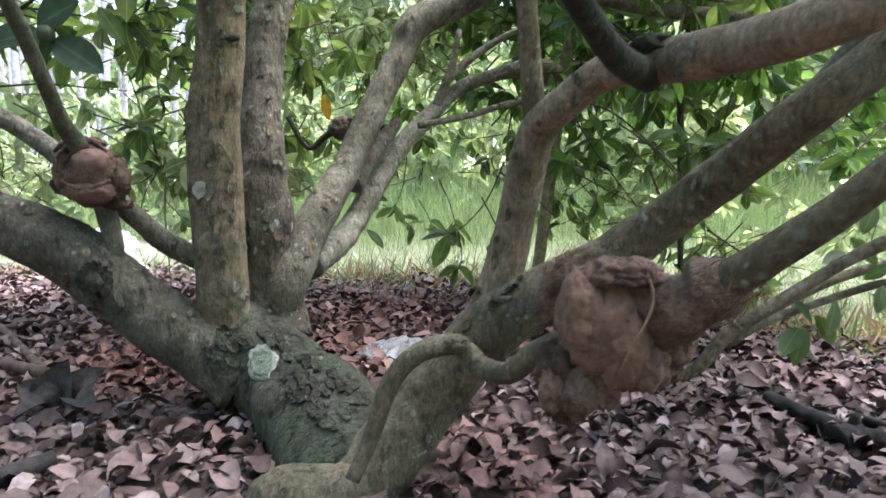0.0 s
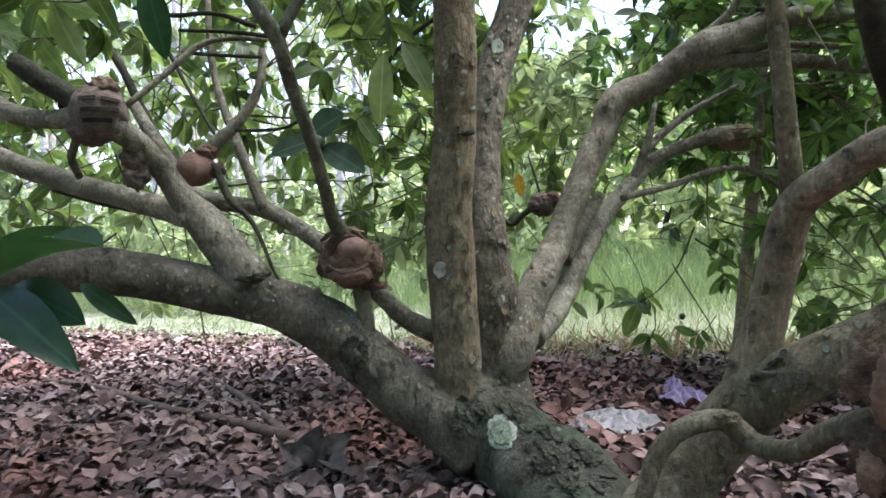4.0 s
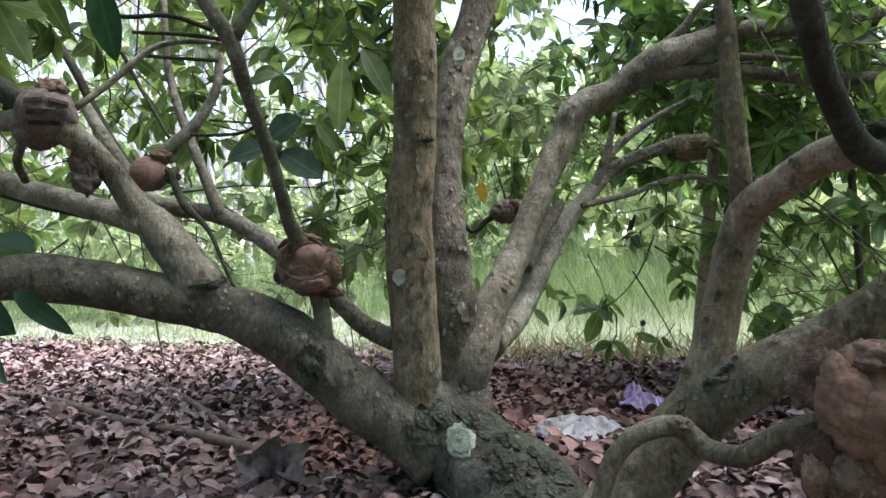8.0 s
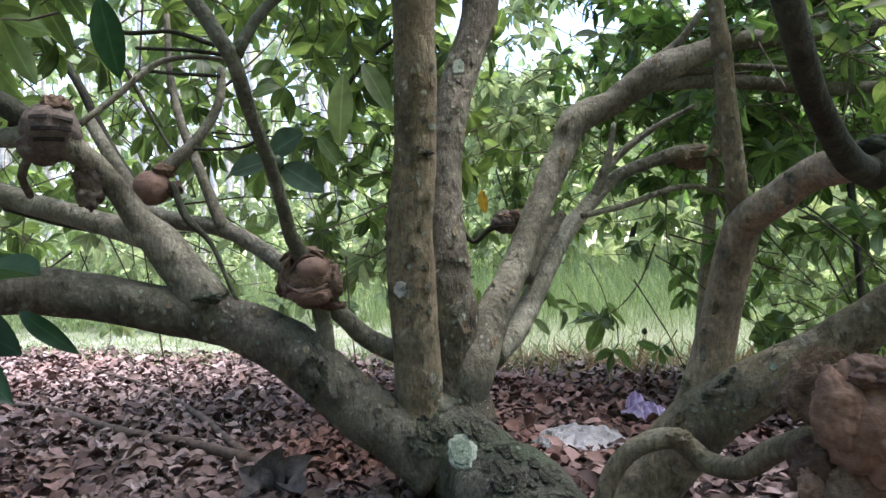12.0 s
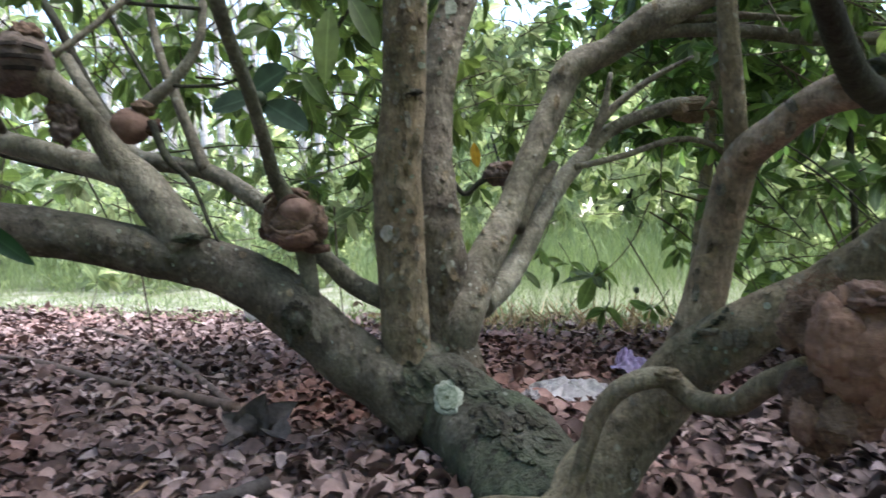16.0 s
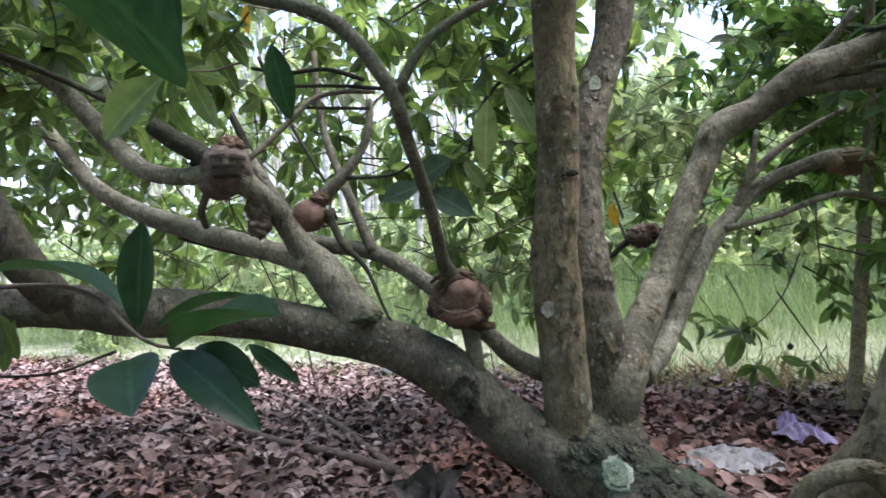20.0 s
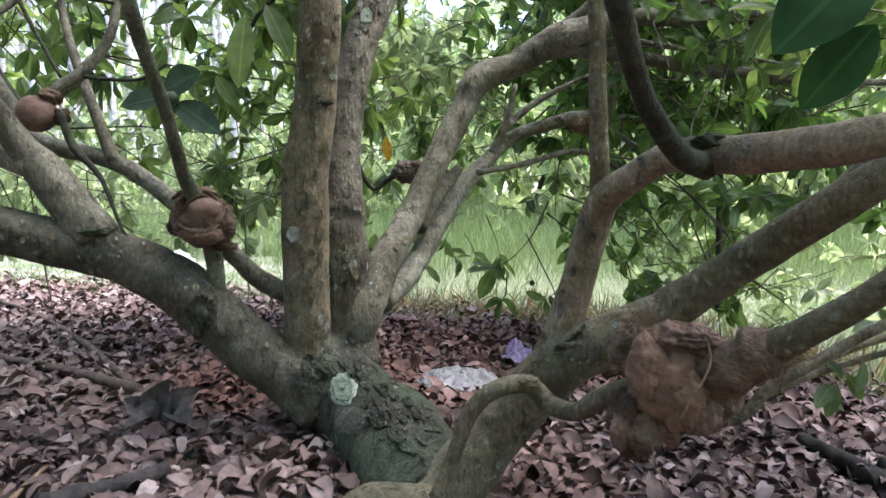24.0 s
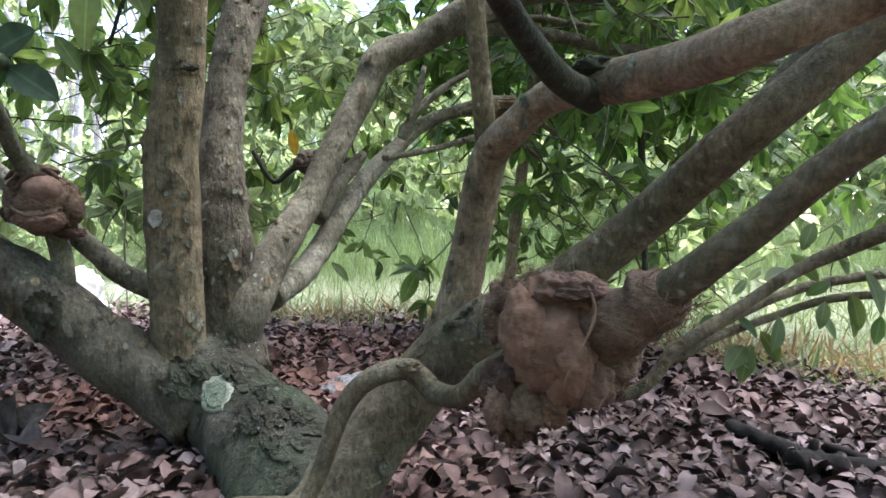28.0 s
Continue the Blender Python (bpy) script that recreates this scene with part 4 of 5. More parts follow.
# crown of the tree: hanging shoots all round, open below and at the left
crown = [
    ((-0.3, 2.8, 0.25), (0.8, 3.25, 1.15), 40, 0.087, LEAF, 0.6),
    ((-0.9, 3.2, 1.12), (0.1, 3.9, 1.55), 80, 0.100, LEAF_SUNLIT, 0.25),
    ((-0.9, 3.2, 1.4), (0.0, 4.0, 2.9), 200, 0.100, LEAF_SUNLIT, 0.25),
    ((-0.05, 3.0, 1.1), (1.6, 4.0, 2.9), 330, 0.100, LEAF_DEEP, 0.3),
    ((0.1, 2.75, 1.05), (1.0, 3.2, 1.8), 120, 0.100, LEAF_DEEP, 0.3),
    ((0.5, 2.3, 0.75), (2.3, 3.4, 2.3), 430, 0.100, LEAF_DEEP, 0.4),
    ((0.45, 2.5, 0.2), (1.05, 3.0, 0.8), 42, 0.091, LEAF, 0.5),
    ((0.9, 2.6, 0.15), (2.4, 3.6, 0.6), 51, 0.083, LEAF_SUNLIT, 0.2),
    ((-2.3, 2.3, 0.48), (-0.75, 3.0, 0.85), 80, 0.091, LEAF_SUNLIT, 0.3),
    ((-1.3, 2.4, 0.5), (-0.6, 3.0, 1.2), 35, 0.091, LEAF, 0.3),
    ((-3.4, 1.9, 1.15), (-0.7, 2.9, 2.2), 265, 0.100, LEAF, 0.4),
    ((-1.3, 2.0, 1.1), (-0.45, 2.9, 2.2), 165, 0.100, LEAF, 0.4),
    ((-3.3, 1.5, 0.75), (-1.9, 2.4, 1.7), 105, 0.100, LEAF, 0.4),
    ((-2.7, 0.9, 1.25), (-1.4, 1.5, 1.9), 115, 0.108, LEAF, 0.4),
    ((0.55, 0.3, 1.2), (1.8, 2.1, 1.95), 230, 0.108, LEAF, 0.4),
    ((-0.2, 2.5, 1.35), (1.2, 3.2, 2.4), 120, 0.100, LEAF, 0.4),
    ((-2.9, 0.6, 1.4), (-1.6, 1.6, 1.95), 125, 0.105, LEAF, 0.4),
    ((-5.0, 1.6, 0.75), (-3.0, 3.4, 1.2), 45, 0.12, LEAF, 0.4),
    ((-5.0, 1.6, 1.2), (-2.6, 3.4, 2.6), 230, 0.12, LEAF, 0.4),
    # last three: unseen shoots overhead, added to shade the limbs and litter
    ((-0.9, 0.2, 1.95), (0.95, 1.6, 2.5), 190, 0.115, LEAF, 0.4),
    ((-3.0, -2.5, 1.9), (0.4, 2.4, 2.8), 740, 0.133, LEAF, 0.3),
    ((0.4, -1.5, 2.0), (1.5, 2.4, 2.8), 250, 0.133, LEAF, 0.3),
]
# two narrow gaps in the crown showing open sky, cut along the camera's sightlines
CAMERA_SPOT = np.array((-0.25, -0.15, 0.69))
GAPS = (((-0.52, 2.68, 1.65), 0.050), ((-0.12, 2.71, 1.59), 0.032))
for lo, hi, n, size, mat, hang in crown:
    fine = lo[1] > 1.8
    places = cloud(int(n * 1.15) if fine else n, lo, hi)
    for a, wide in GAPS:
        slope = unit(places - CAMERA_SPOT)
        places = places[np.linalg.norm(slope - unit(np.array(a) - CAMERA_SPOT), axis=1) > wide]
    foliage(tree, places, size * (1.02 if fine else 1), mat, 8, hang)

for lo, hi, n, mat in (((0.1, 2.3, 0.35), (1.7, 3.2, 1.7), 45, TWIG), ((-2.3, 1.9, 0.6), (-0.6, 2.9, 1.8), 45, TWIG), ((0.3, 2.2, 0.9), (1.6, 2.9, 1.6), 16, BARK_LIGHT)):
    a = rng.uniform(lo, hi, (n, 3))
    v, f = sticks(a, a + unit(rng.normal(size=(n, 3)) * (1, 0.5, 0.8) + (0.3, 0, -0.5)) * rng.uniform(0.2, 0.6, (n, 1)), 0.005, 0.002)
    piece("twig", shell(v, f, mat), tree, "", "stuff")

# single leaves that hang in front of the rest
SINGLE = [
    ((-0.693, 1.470, 1.115), (-0.711, 1.470, 0.931), (0.1, -1, 0.1), 0.36, LEAF_PALE, 0.1),
    ((-0.652, 1.500, 1.148), (-0.584, 1.500, 1.013), (0.3, -0.8, 0.5), 0.4, LEAF, 0.1),
    ((-0.780, 1.500, 1.168), (-0.844, 1.450, 1.137), (0, -0.4, 1), 0.5, LEAF, 0.1),
    ((-0.885, 1.430, 0.917), (-0.785, 1.420, 0.963), (0, -1, 0.3), 0.72, LEAF_DULL, 0.05),
    ((-0.876, 1.430, 0.905), (-0.978, 1.400, 0.872), (0, -1, 0.4), 0.58, LEAF_DULL, 0.05),
    ((-0.853, 1.430, 0.889), (-0.730, 1.400, 0.810), (0, -0.9, 0.5), 0.5, LEAF_DULL, 0.1),
    ((-0.761, 1.450, 0.961), (-0.708, 1.450, 0.880), (0.3, -0.9, 0.2), 0.4, LEAF, 0.1),
    ((-1.092, 1.100, 1.218), (-1.049, 1.100, 1.036), (0.4, -1, 0.1), 0.34, LEAF_SHADE, 0.1),
    ((-0.016, 2.970, 0.331), (-0.090, 2.950, 0.180), (-0.2, -1, 0.2), 0.45, LEAF, 0.1),
    ((-0.016, 2.970, 0.331), (-0.151, 2.970, 0.303), (0, -0.4, 1), 0.35, LEAF, 0.1),
    ((-0.016, 2.970, 0.331), (-0.134, 2.950, 0.356), (0, -0.4, 1), 0.3, LEAF, 0.1),
    ((-0.016, 2.970, 0.331), (0.003, 2.900, 0.282), (0, -0.4, 1), 0.5, LEAF, 0.1),
    ((-0.292, 2.200, 0.417), (-0.233, 2.200, 0.351), (0, -0.6, 1), 0.4, LEAF, 0.1),
    ((-0.840, 1.420, 0.912), (-0.885, 1.440, 0.845), (0, -1, 0), 0.4, LEAF_DARK, 0.1),
    ((-0.503, 2.600, 0.917), (-0.488, 2.600, 0.813), (0, -1, 0), 0.4, LEAF_YELLOW, 0.1),
    ((-1.514, 1.600, 1.579), (-1.506, 1.600, 1.476), (0, -1, 0), 0.35, LEAF_YELLOW, 0.1),
]
for base, tip, up, width, mat, droop in SINGLE:
    one_leaf(tree, base, tip, up, width, mat, droop)
tube("leaf_stalk", [(-0.016, 2.970, 0.331, 0.0022), (0.07, 2.970, 0.39, 0.003), (0.16, 2.98, 0.50, 0.0036), (0.231, 3.000, 0.66, 0.0045)], TWIG, tree, sides=6, lumps=0)
v, f = lump((-0.856, 1.410, 0.895), (0.018, 0.018, 0.018), 0.06, 3, 12)
piece("fruit", shell(v, f, FRUIT), tree, "small round green fruit")
v, f = lump((0.163, 2.970, 0.266), (0.013, 0.013, 0.015), 0.06, 4, 12)
piece("fruit", shell(v, f, FRUIT), tree, "small round green fruit")

for k, (base, tip) in enumerate((((0.533, 0.900, 0.423), (0.512, 0.880, 0.376)), ((0.596, 0.900, 0.443), (0.577, 0.880, 0.407)), ((0.627, 0.900, 0.446), (0.638, 0.900, 0.391)), ((0.587, 0.900, 0.470), (0.558, 0.920, 0.508)), ((0.650, 0.900, 0.487), (0.661, 0.880, 0.425)), ((0.494, 0.900, 0.384), (0.470, 0.880, 0.334)), ((0.471, 0.900, 0.369), (0.497, 0.880, 0.345)), ((0.551, 0.880, 0.514), (0.578, 0.900, 0.552)), ((0.590, 0.880, 0.525), (0.601, 0.860, 0.481)), ((0.634, 0.860, 0.519), (0.650, 0.860, 0.563)))):
    one_leaf(tree, base, tip, (0.3 * (-1) ** k, -0.8, 0.4), 0.4, LEAF, 0.15)

# more leaves on the thin low branches past the bundle
for k, (base, tip) in enumerate((((0.587, 0.900, 0.507), (0.604, 0.860, 0.497)), ((0.629, 0.900, 0.524), (0.652, 0.870, 0.515)), ((0.580, 0.900, 0.432), (0.599, 0.880, 0.392)), ((0.633, 0.900, 0.454), (0.639, 0.890, 0.404)), ((0.603, 0.900, 0.470), (0.568, 0.900, 0.451)), ((0.485, 0.900, 0.382), (0.442, 0.860, 0.353)), ((0.658, 0.900, 0.493), (0.672, 0.870, 0.468)), ((0.544, 0.900, 0.486), (0.500, 0.880, 0.474)), ((0.667, 0.900, 0.457), (0.700, 0.890, 0.423)), ((0.506, 0.900, 0.403), (0.534, 0.900, 0.360)), ((0.618, 0.900, 0.505), (0.577, 0.860, 0.548)), ((0.653, 0.900, 0.528), (0.659, 0.870, 0.559)), ((0.560, 0.900, 0.470), (0.535, 0.880, 0.510)), ((0.675, 0.900, 0.422), (0.660, 0.890, 0.383)), ((0.470, 0.900, 0.423), (0.502, 0.900, 0.392)), ((0.688, 0.900, 0.524), (0.706, 0.860, 0.510)))):
    one_leaf(tree, base, tip, (0.35 * (-1) ** k, -0.7, 0.5), 0.42, LEAF_DEEP if k % 3 else LEAF, 0.2, 0.2)

# leafy shoot close to the lens
NEAR = [
    ((-0.859, 0.500, 0.601), (-0.675, 0.470, 0.639), (0.05, -0.16, 1), 0.46, 0.22, 0.30, 1.05),
    ((-0.859, 0.500, 0.596), (-0.701, 0.460, 0.512), (0.55, -0.8, 0.4), 0.28, 0.40, 0.22, 1.00),
    ((-0.840, 0.520, 0.601), (-0.728, 0.500, 0.556), (0.3, -0.9, 0.4), 0.40, 0.25, 0.22, 1.15),
    ((-0.789, 0.560, 0.599), (-0.719, 0.570, 0.546), (0.4, -1, 0.3), 0.26, 0.40, 0.25, 1.00),
    ((-0.946, 0.520, 0.588), (-0.855, 0.430, 0.533), (0.0, -0.42, 1), 0.60, 0.10, 0.30, 1.20),
    ((-0.933, 0.520, 0.623), (-0.914, 0.520, 0.769), (0.25, -1, 0), 0.36, 0.05, 0.20, 1.15),
    ((-0.914, 0.530, 0.623), (-0.795, 0.580, 0.662), (0, 0.35, 1), 0.26, 0.30, 0.25, 1.00),
    ((-0.982, 0.550, 0.652), (-1.266, 0.560, 0.716), (0, 0.06, 1), 0.22, 0.40, 0.25, 0.90),
]
for base, tip, up, width, droop, fold, widest in NEAR:
    one_leaf(tree, base, tip, up, width, LEAF_DARK, droop, fold, "large dark glossy leaf", widest=widest)
tube("shoot", [(-0.862, 0.520, 0.599, 0.0019), (-0.924, 0.520, 0.613, 0.0027), (-1.065, 0.560, 0.678, 0.0035), (-1.273, 0.620, 0.697, 0.0044), (-1.640, 0.700, 0.691, 0.0071), (-1.967, 0.750, 0.675, 0.0094)], TWIG, tree, sides=8, lumps=0.05)
FAR_LEFT = [
    ((-1.512, 0.500, 0.742), (-1.157, 0.500, 0.677), (0, -1, 0.4), 0.30, 0.35, LEAF_DARK),
    ((-1.544, 0.550, 0.844), (-1.295, 0.550, 0.873), (0, -1, 0.3), 0.3, 0.3, LEAF_DARK),
    ((-1.417, 0.600, 1.339), (-1.388, 0.600, 1.141), (0.2, -1, 0), 0.5, 0.1, LEAF_PALE),
    ((-1.638, 0.800, 1.207), (-1.656, 0.800, 1.100), (0.3, -1, 0), 0.5, 0.1, LEAF_PALE),
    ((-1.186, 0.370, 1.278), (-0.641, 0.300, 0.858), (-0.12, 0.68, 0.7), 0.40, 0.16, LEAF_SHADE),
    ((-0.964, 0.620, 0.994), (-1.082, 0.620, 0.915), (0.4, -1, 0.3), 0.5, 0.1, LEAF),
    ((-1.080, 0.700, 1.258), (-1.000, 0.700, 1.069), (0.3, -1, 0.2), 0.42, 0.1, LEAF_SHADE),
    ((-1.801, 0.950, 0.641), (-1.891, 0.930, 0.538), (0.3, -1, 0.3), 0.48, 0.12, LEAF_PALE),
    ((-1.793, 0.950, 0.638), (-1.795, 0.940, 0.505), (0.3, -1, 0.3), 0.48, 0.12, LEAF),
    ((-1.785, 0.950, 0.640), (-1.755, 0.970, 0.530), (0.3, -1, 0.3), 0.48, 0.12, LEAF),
    ((-1.814, 0.950, 0.641), (-1.974, 0.950, 0.577), (0.3, -1, 0.3), 0.48, 0.12, LEAF_SUNLIT),
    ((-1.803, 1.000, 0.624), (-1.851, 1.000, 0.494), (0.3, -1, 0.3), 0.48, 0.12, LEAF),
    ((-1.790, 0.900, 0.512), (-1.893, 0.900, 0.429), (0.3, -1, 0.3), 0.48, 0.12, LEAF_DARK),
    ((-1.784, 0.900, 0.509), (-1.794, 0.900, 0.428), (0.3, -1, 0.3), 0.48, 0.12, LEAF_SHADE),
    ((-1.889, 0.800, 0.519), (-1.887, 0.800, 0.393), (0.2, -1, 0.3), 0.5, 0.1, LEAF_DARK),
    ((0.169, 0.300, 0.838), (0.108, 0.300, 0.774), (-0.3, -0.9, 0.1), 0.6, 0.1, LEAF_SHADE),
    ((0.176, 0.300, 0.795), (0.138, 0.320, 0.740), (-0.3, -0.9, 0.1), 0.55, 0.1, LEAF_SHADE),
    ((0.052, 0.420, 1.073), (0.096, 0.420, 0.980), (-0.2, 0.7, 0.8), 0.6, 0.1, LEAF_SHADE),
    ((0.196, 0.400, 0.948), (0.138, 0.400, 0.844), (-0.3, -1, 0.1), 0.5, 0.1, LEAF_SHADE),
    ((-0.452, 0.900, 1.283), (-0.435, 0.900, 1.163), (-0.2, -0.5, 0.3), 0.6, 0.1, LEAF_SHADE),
    ((-0.359, 1.000, 1.350), (-0.366, 1.000, 1.148), (0.3, -1, -0.3), 0.4, 0.1, LEAF_PALE),
    ((-0.605, 1.100, 1.381), (-0.597, 1.100, 1.221), (0.1, -1, 0), 0.5, 0.1, LEAF_PALE),
    ((0.165, 0.420, 0.941), (0.136, 0.420, 0.864), (-0.3, -0.9, 0.3), 0.5, 0.1, LEAF),
]
for base, tip, up, width, droop, mat in FAR_LEFT:
    one_leaf(tree, base, tip, up, width, mat, droop, 0.2, "large leaf close by")

# lichens, knots and scars on the bark
from mathutils.bvhtree import BVHTree

WOOD = {}
for ob in tree.children:
    if ob.type == "MESH" and ob.name.split(".")[0] in ("trunk", "stem", "limb"):
        WOOD[ob.name] = BVHTree.FromPolygons([p.co.copy() for p in ob.data.vertices], [tuple(p.vertices) for p in ob.data.polygons])


OVERLAP = {"trunk": ("trunk", "stem", "stem.001", "limb.002")}
# about the camera's place, from which crusts are ray-cast onto the bark it sees
VIEW_SPOT = Vector((-0.16, -0.08, 0.62))


def crust(host, centre, size, seed, label, mat=None, name="lichen", long=1.2, tilt=0.0, lifted=0.0):
    """A thin rough-edged crust laid on the bark of one stem or limb."""
    n, rings = (40 if size > 0.016 else 14), (0.0, 0.3, 0.55, 0.78, 0.92, 1.0)
    vs, fs = [], []
    for j, ring in enumerate(rings):
        for k in range(n):
            t = 2 * math.pi * k / n
            r = size * ring * (1 + 0.3 * noise.noise(Vector((math.cos(t) * 2.2, math.sin(t) * 2.2, seed))) + 0.1 * noise.noise(Vector((math.cos(t) * 7, math.sin(t) * 7, seed))))
            dx, dz = r * math.cos(t), long * r * math.sin(t)
            dx, dz = dx * math.cos(tilt) - dz * math.sin(tilt), dx * math.sin(tilt) + dz * math.cos(tilt)
            way = (Vector((centre[0] + dx, centre[1], centre[2] + dz)) - VIEW_SPOT).normalized()
            q = min((s for s in (WOOD[w].ray_cast(VIEW_SPOT, way)[0] for w in OVERLAP.get(host, (host,))) if s), key=lambda s: (s - VIEW_SPOT).length, default=Vector(centre))
            lift = lifted + 0.0025 + 0.002 * noise.noise(Vector((9 * ring, 3 * t, seed))) - (0.005 + lifted if j == len(rings) - 1 else 0) + (0.002 if j == 4 else 0)
            vs.append(tuple(q - way * lift))
    for j in range(len(rings) - 1):
        for k in range(n):
            a, b2 = j * n + k, j * n + (k + 1) % n
            fs += [(a, b2, b2 + n), (a, b2 + n, a + n)]
    return piece(name, shell(vs, fs, mat or LICHEN), bpy.data.objects[host], label)


ROUND = (-0.439, 1.500, 0.157)
crust("trunk", ROUND, 0.038, 3, "pale green crusty lichen patch")
crust("trunk", ROUND, 0.029, 4, "darker worn middle of the lichen", LICHEN_CORE, lifted=0.002)
chip = random.Random(12)
for k in range(90):
    u, w = chip.random(), chip.uniform(-1, 1)
    spot = [(-0.56 + 0.36 * u + 0.03 * w), 1.5, 0.215 - 0.17 * u * u + 0.05 * w - 0.02]
    if math.hypot(spot[0] - ROUND[0], spot[2] - ROUND[2]) < 0.06:
        continue
    crust("trunk", spot, chip.uniform(0.006, 0.012), 20 + k, "", chip.choice((BARK_BOLE, BARK_BOLE, BARK_DARK)), "bark_flake", chip.uniform(1.5, 2.8), chip.uniform(0.5, 1.1), chip.uniform(0.002, 0.007))
crust("stem", (-0.578, 1.500, 0.564), 0.017, 31, "smooth whitish patch of lichen", WHITE_CRUST, long=1.3)
crust("stem.001", (-0.462, 1.880, 1.225), 0.020, 5, "round pale lichen crust")
for k in range(16):
    a = 2 * math.pi * k / 16
    crust("limb.002", (-0.796 + 0.031 * math.cos(a), 1.440, 0.363 + 0.036 * math.sin(a)), chip.uniform(0.007, 0.012), 400 + k, "", chip.choice((BARK_DARK, BARK_BOLE)), "bark_flake", chip.uniform(0.5, 1.0), a, chip.uniform(0.002, 0.007))
for k in range(12):
    u = k / 11
    crust("limb.003", (0.071 + 0.058 * u, 1.180, 0.355 + 0.050 * u + chip.uniform(-0.006, 0.006)), chip.uniform(0.004, 0.008), 430 + k, "", chip.choice((BARK_DARK, BARK_BOLE)), "bark_flake", chip.uniform(0.4, 0.8), 0.6, chip.uniform(0.001, 0.004))

fleck = random.Random(3)
for host, lo, hi, n in (("stem", (-0.585, 0.25), (-0.475, 1.1), 34), ("stem.001", (-0.46, 0.25), (-0.37, 1.2), 26), ("limb.002", (-1.5, 0.2), (-0.65, 0.6), 26), ("limb.003", (0.0, 0.1), (0.45, 0.6), 16)):
    done = 0
    for k in range(6 * n):
        aim = Vector((fleck.uniform(lo[0], hi[0]), 1.55, fleck.uniform(lo[1], hi[1])))
        hit = WOOD[host].ray_cast(VIEW_SPOT, (aim - VIEW_SPOT).normalized())
        if hit[0] and -hit[1].dot((aim - VIEW_SPOT).normalized()) > 0.45 and done < n:
            done += 1
            crust(host, hit[0], fleck.uniform(0.0025, 0.007), 100 + k, "", fleck.choice((LICHEN, LICHEN, LICHEN_CORE, BARK_LIGHT)), "lichen", fleck.uniform(0.5, 1.6), fleck.uniform(0, 3))

for host, lo, hi, n in (("stem", (-0.59, 0.25), (-0.47, 1.15), 42), ("stem.001", (-0.46, 0.25), (-0.36, 1.2), 40), ("limb.002", (-1.5, 0.2), (-0.62, 0.6), 24), ("limb", (-0.4, 0.35), (0.1, 1.2), 16), ("limb.003", (0.0, -0.1), (0.75, 0.8), 34), ("limb.004", (0.0, 0.3), (0.7, 1.0), 14)):
    done = 0
    for k in range(8 * n):
        aim = Vector((fleck.uniform(lo[0], hi[0]), 1.6, fleck.uniform(lo[1], hi[1])))
        hit = WOOD[host].ray_cast(VIEW_SPOT, (aim - VIEW_SPOT).normalized())
        if hit[0] and -hit[1].dot((aim - VIEW_SPOT).normalized()) > 0.3 and done < n:
            done += 1
            crust(host, hit[0], fleck.uniform(0.004, 0.01), 300 + k, "", fleck.choice((BARK_LIGHT, BARK, BARK_LIMB, BARK_STEM, BARK_LIMB)), "bark_flake", fleck.uniform(0.4, 2.6), fleck.uniform(-0.5, 0.5), fleck.uniform(0.001, 0.005))


def scar(name, centre, radii, mat, seed, label):
    v, f = lump(centre, radii, 0.5, seed, 18, 0.2)
    host = min(WOOD, key=lambda w: WOOD[w].find_nearest(Vector(centre))[3])
    return piece(name, shell(v, f, mat), bpy.data.objects[host], label)


scar("knot", (-0.786, 1.425, 0.361), (0.035, 0.025, 0.034), BARK_BOLE, 2, "cracked dark knot in the bark")
scar("knot", (-0.797, 1.420, 0.334), (0.02, 0.016, 0.026), BARK_BOLE, 4, "cracked dark knot in the bark")
scar("scar", (-0.503, 1.522, 0.907), (0.022, 0.008, 0.007), BARK_DARK, 5, "short dark scar")
scar("scar", (-0.523, 1.522, 0.923), (0.008, 0.006, 0.006), BARK_DARK, 6, "short dark scar")
scar("burl", (-0.606, 1.550, 0.726), (0.018, 0.03, 0.05), BARK_STEM, 7, "shallow bulge of bark")
scar("scar", (-0.556, 1.510, 0.693), (0.012, 0.008, 0.035), BARK_BOLE, 8, "peeling strip of bark")
scar("bark_flap", (0.286, 0.930, 0.770), (0.036, 0.025, 0.014), BARK_DARK, 9, "dark torn bark at the joint")
scar("bark_flap", (0.256, 0.970, 0.763), (0.02, 0.026, 0.018), BARK_RED, 10, "swollen collar at the joint")
scar("scar", (0.099, 1.160, 0.375), (0.026, 0.006, 0.006), BARK, 11, "cracked bark where the limb forks")
scar("scar", (0.076, 1.170, 0.354), (0.014, 0.006, 0.005), BARK, 12, "cracked bark where the limb forks")
scar("knot", (0.014, 1.075, 0.316), (0.020, 0.014, 0.010), BARK_STEM, 13, "rough knot on the shoot")
scar("knot", (-1.016, 1.340, 0.567), (0.04, 0.02, 0.012), BARK_BOLE, 14, "cracked collar at the fork")
for k, (px, pz) in enumerate(((-0.52, 0.205), (-0.47, 0.19), (-0.57, 0.2), (-0.43, 0.215))):
    scar("scar", (px, 1.515 + 0.03 * (k % 2), pz), (0.03, 0.012, 0.009), BARK_BOLE, 15 + k, "dark cracked rim where the stem leaves the trunk")

# ---- the slim tree behind ----
slim = thing("slim_tree", "slim tan-barked young tree behind the hanging shoots", "tree", (0.34, 2.8, 0))
tube("trunk", [(0.335, 2.8, -0.03, 0.03)] + FAR_STEM + [(0.53, 2.8, 1.9, 0.017), (0.56, 2.85, 2.6, 0.012)], BARK_TAN, slim, sides=12, lumps=0.1, seed=91)
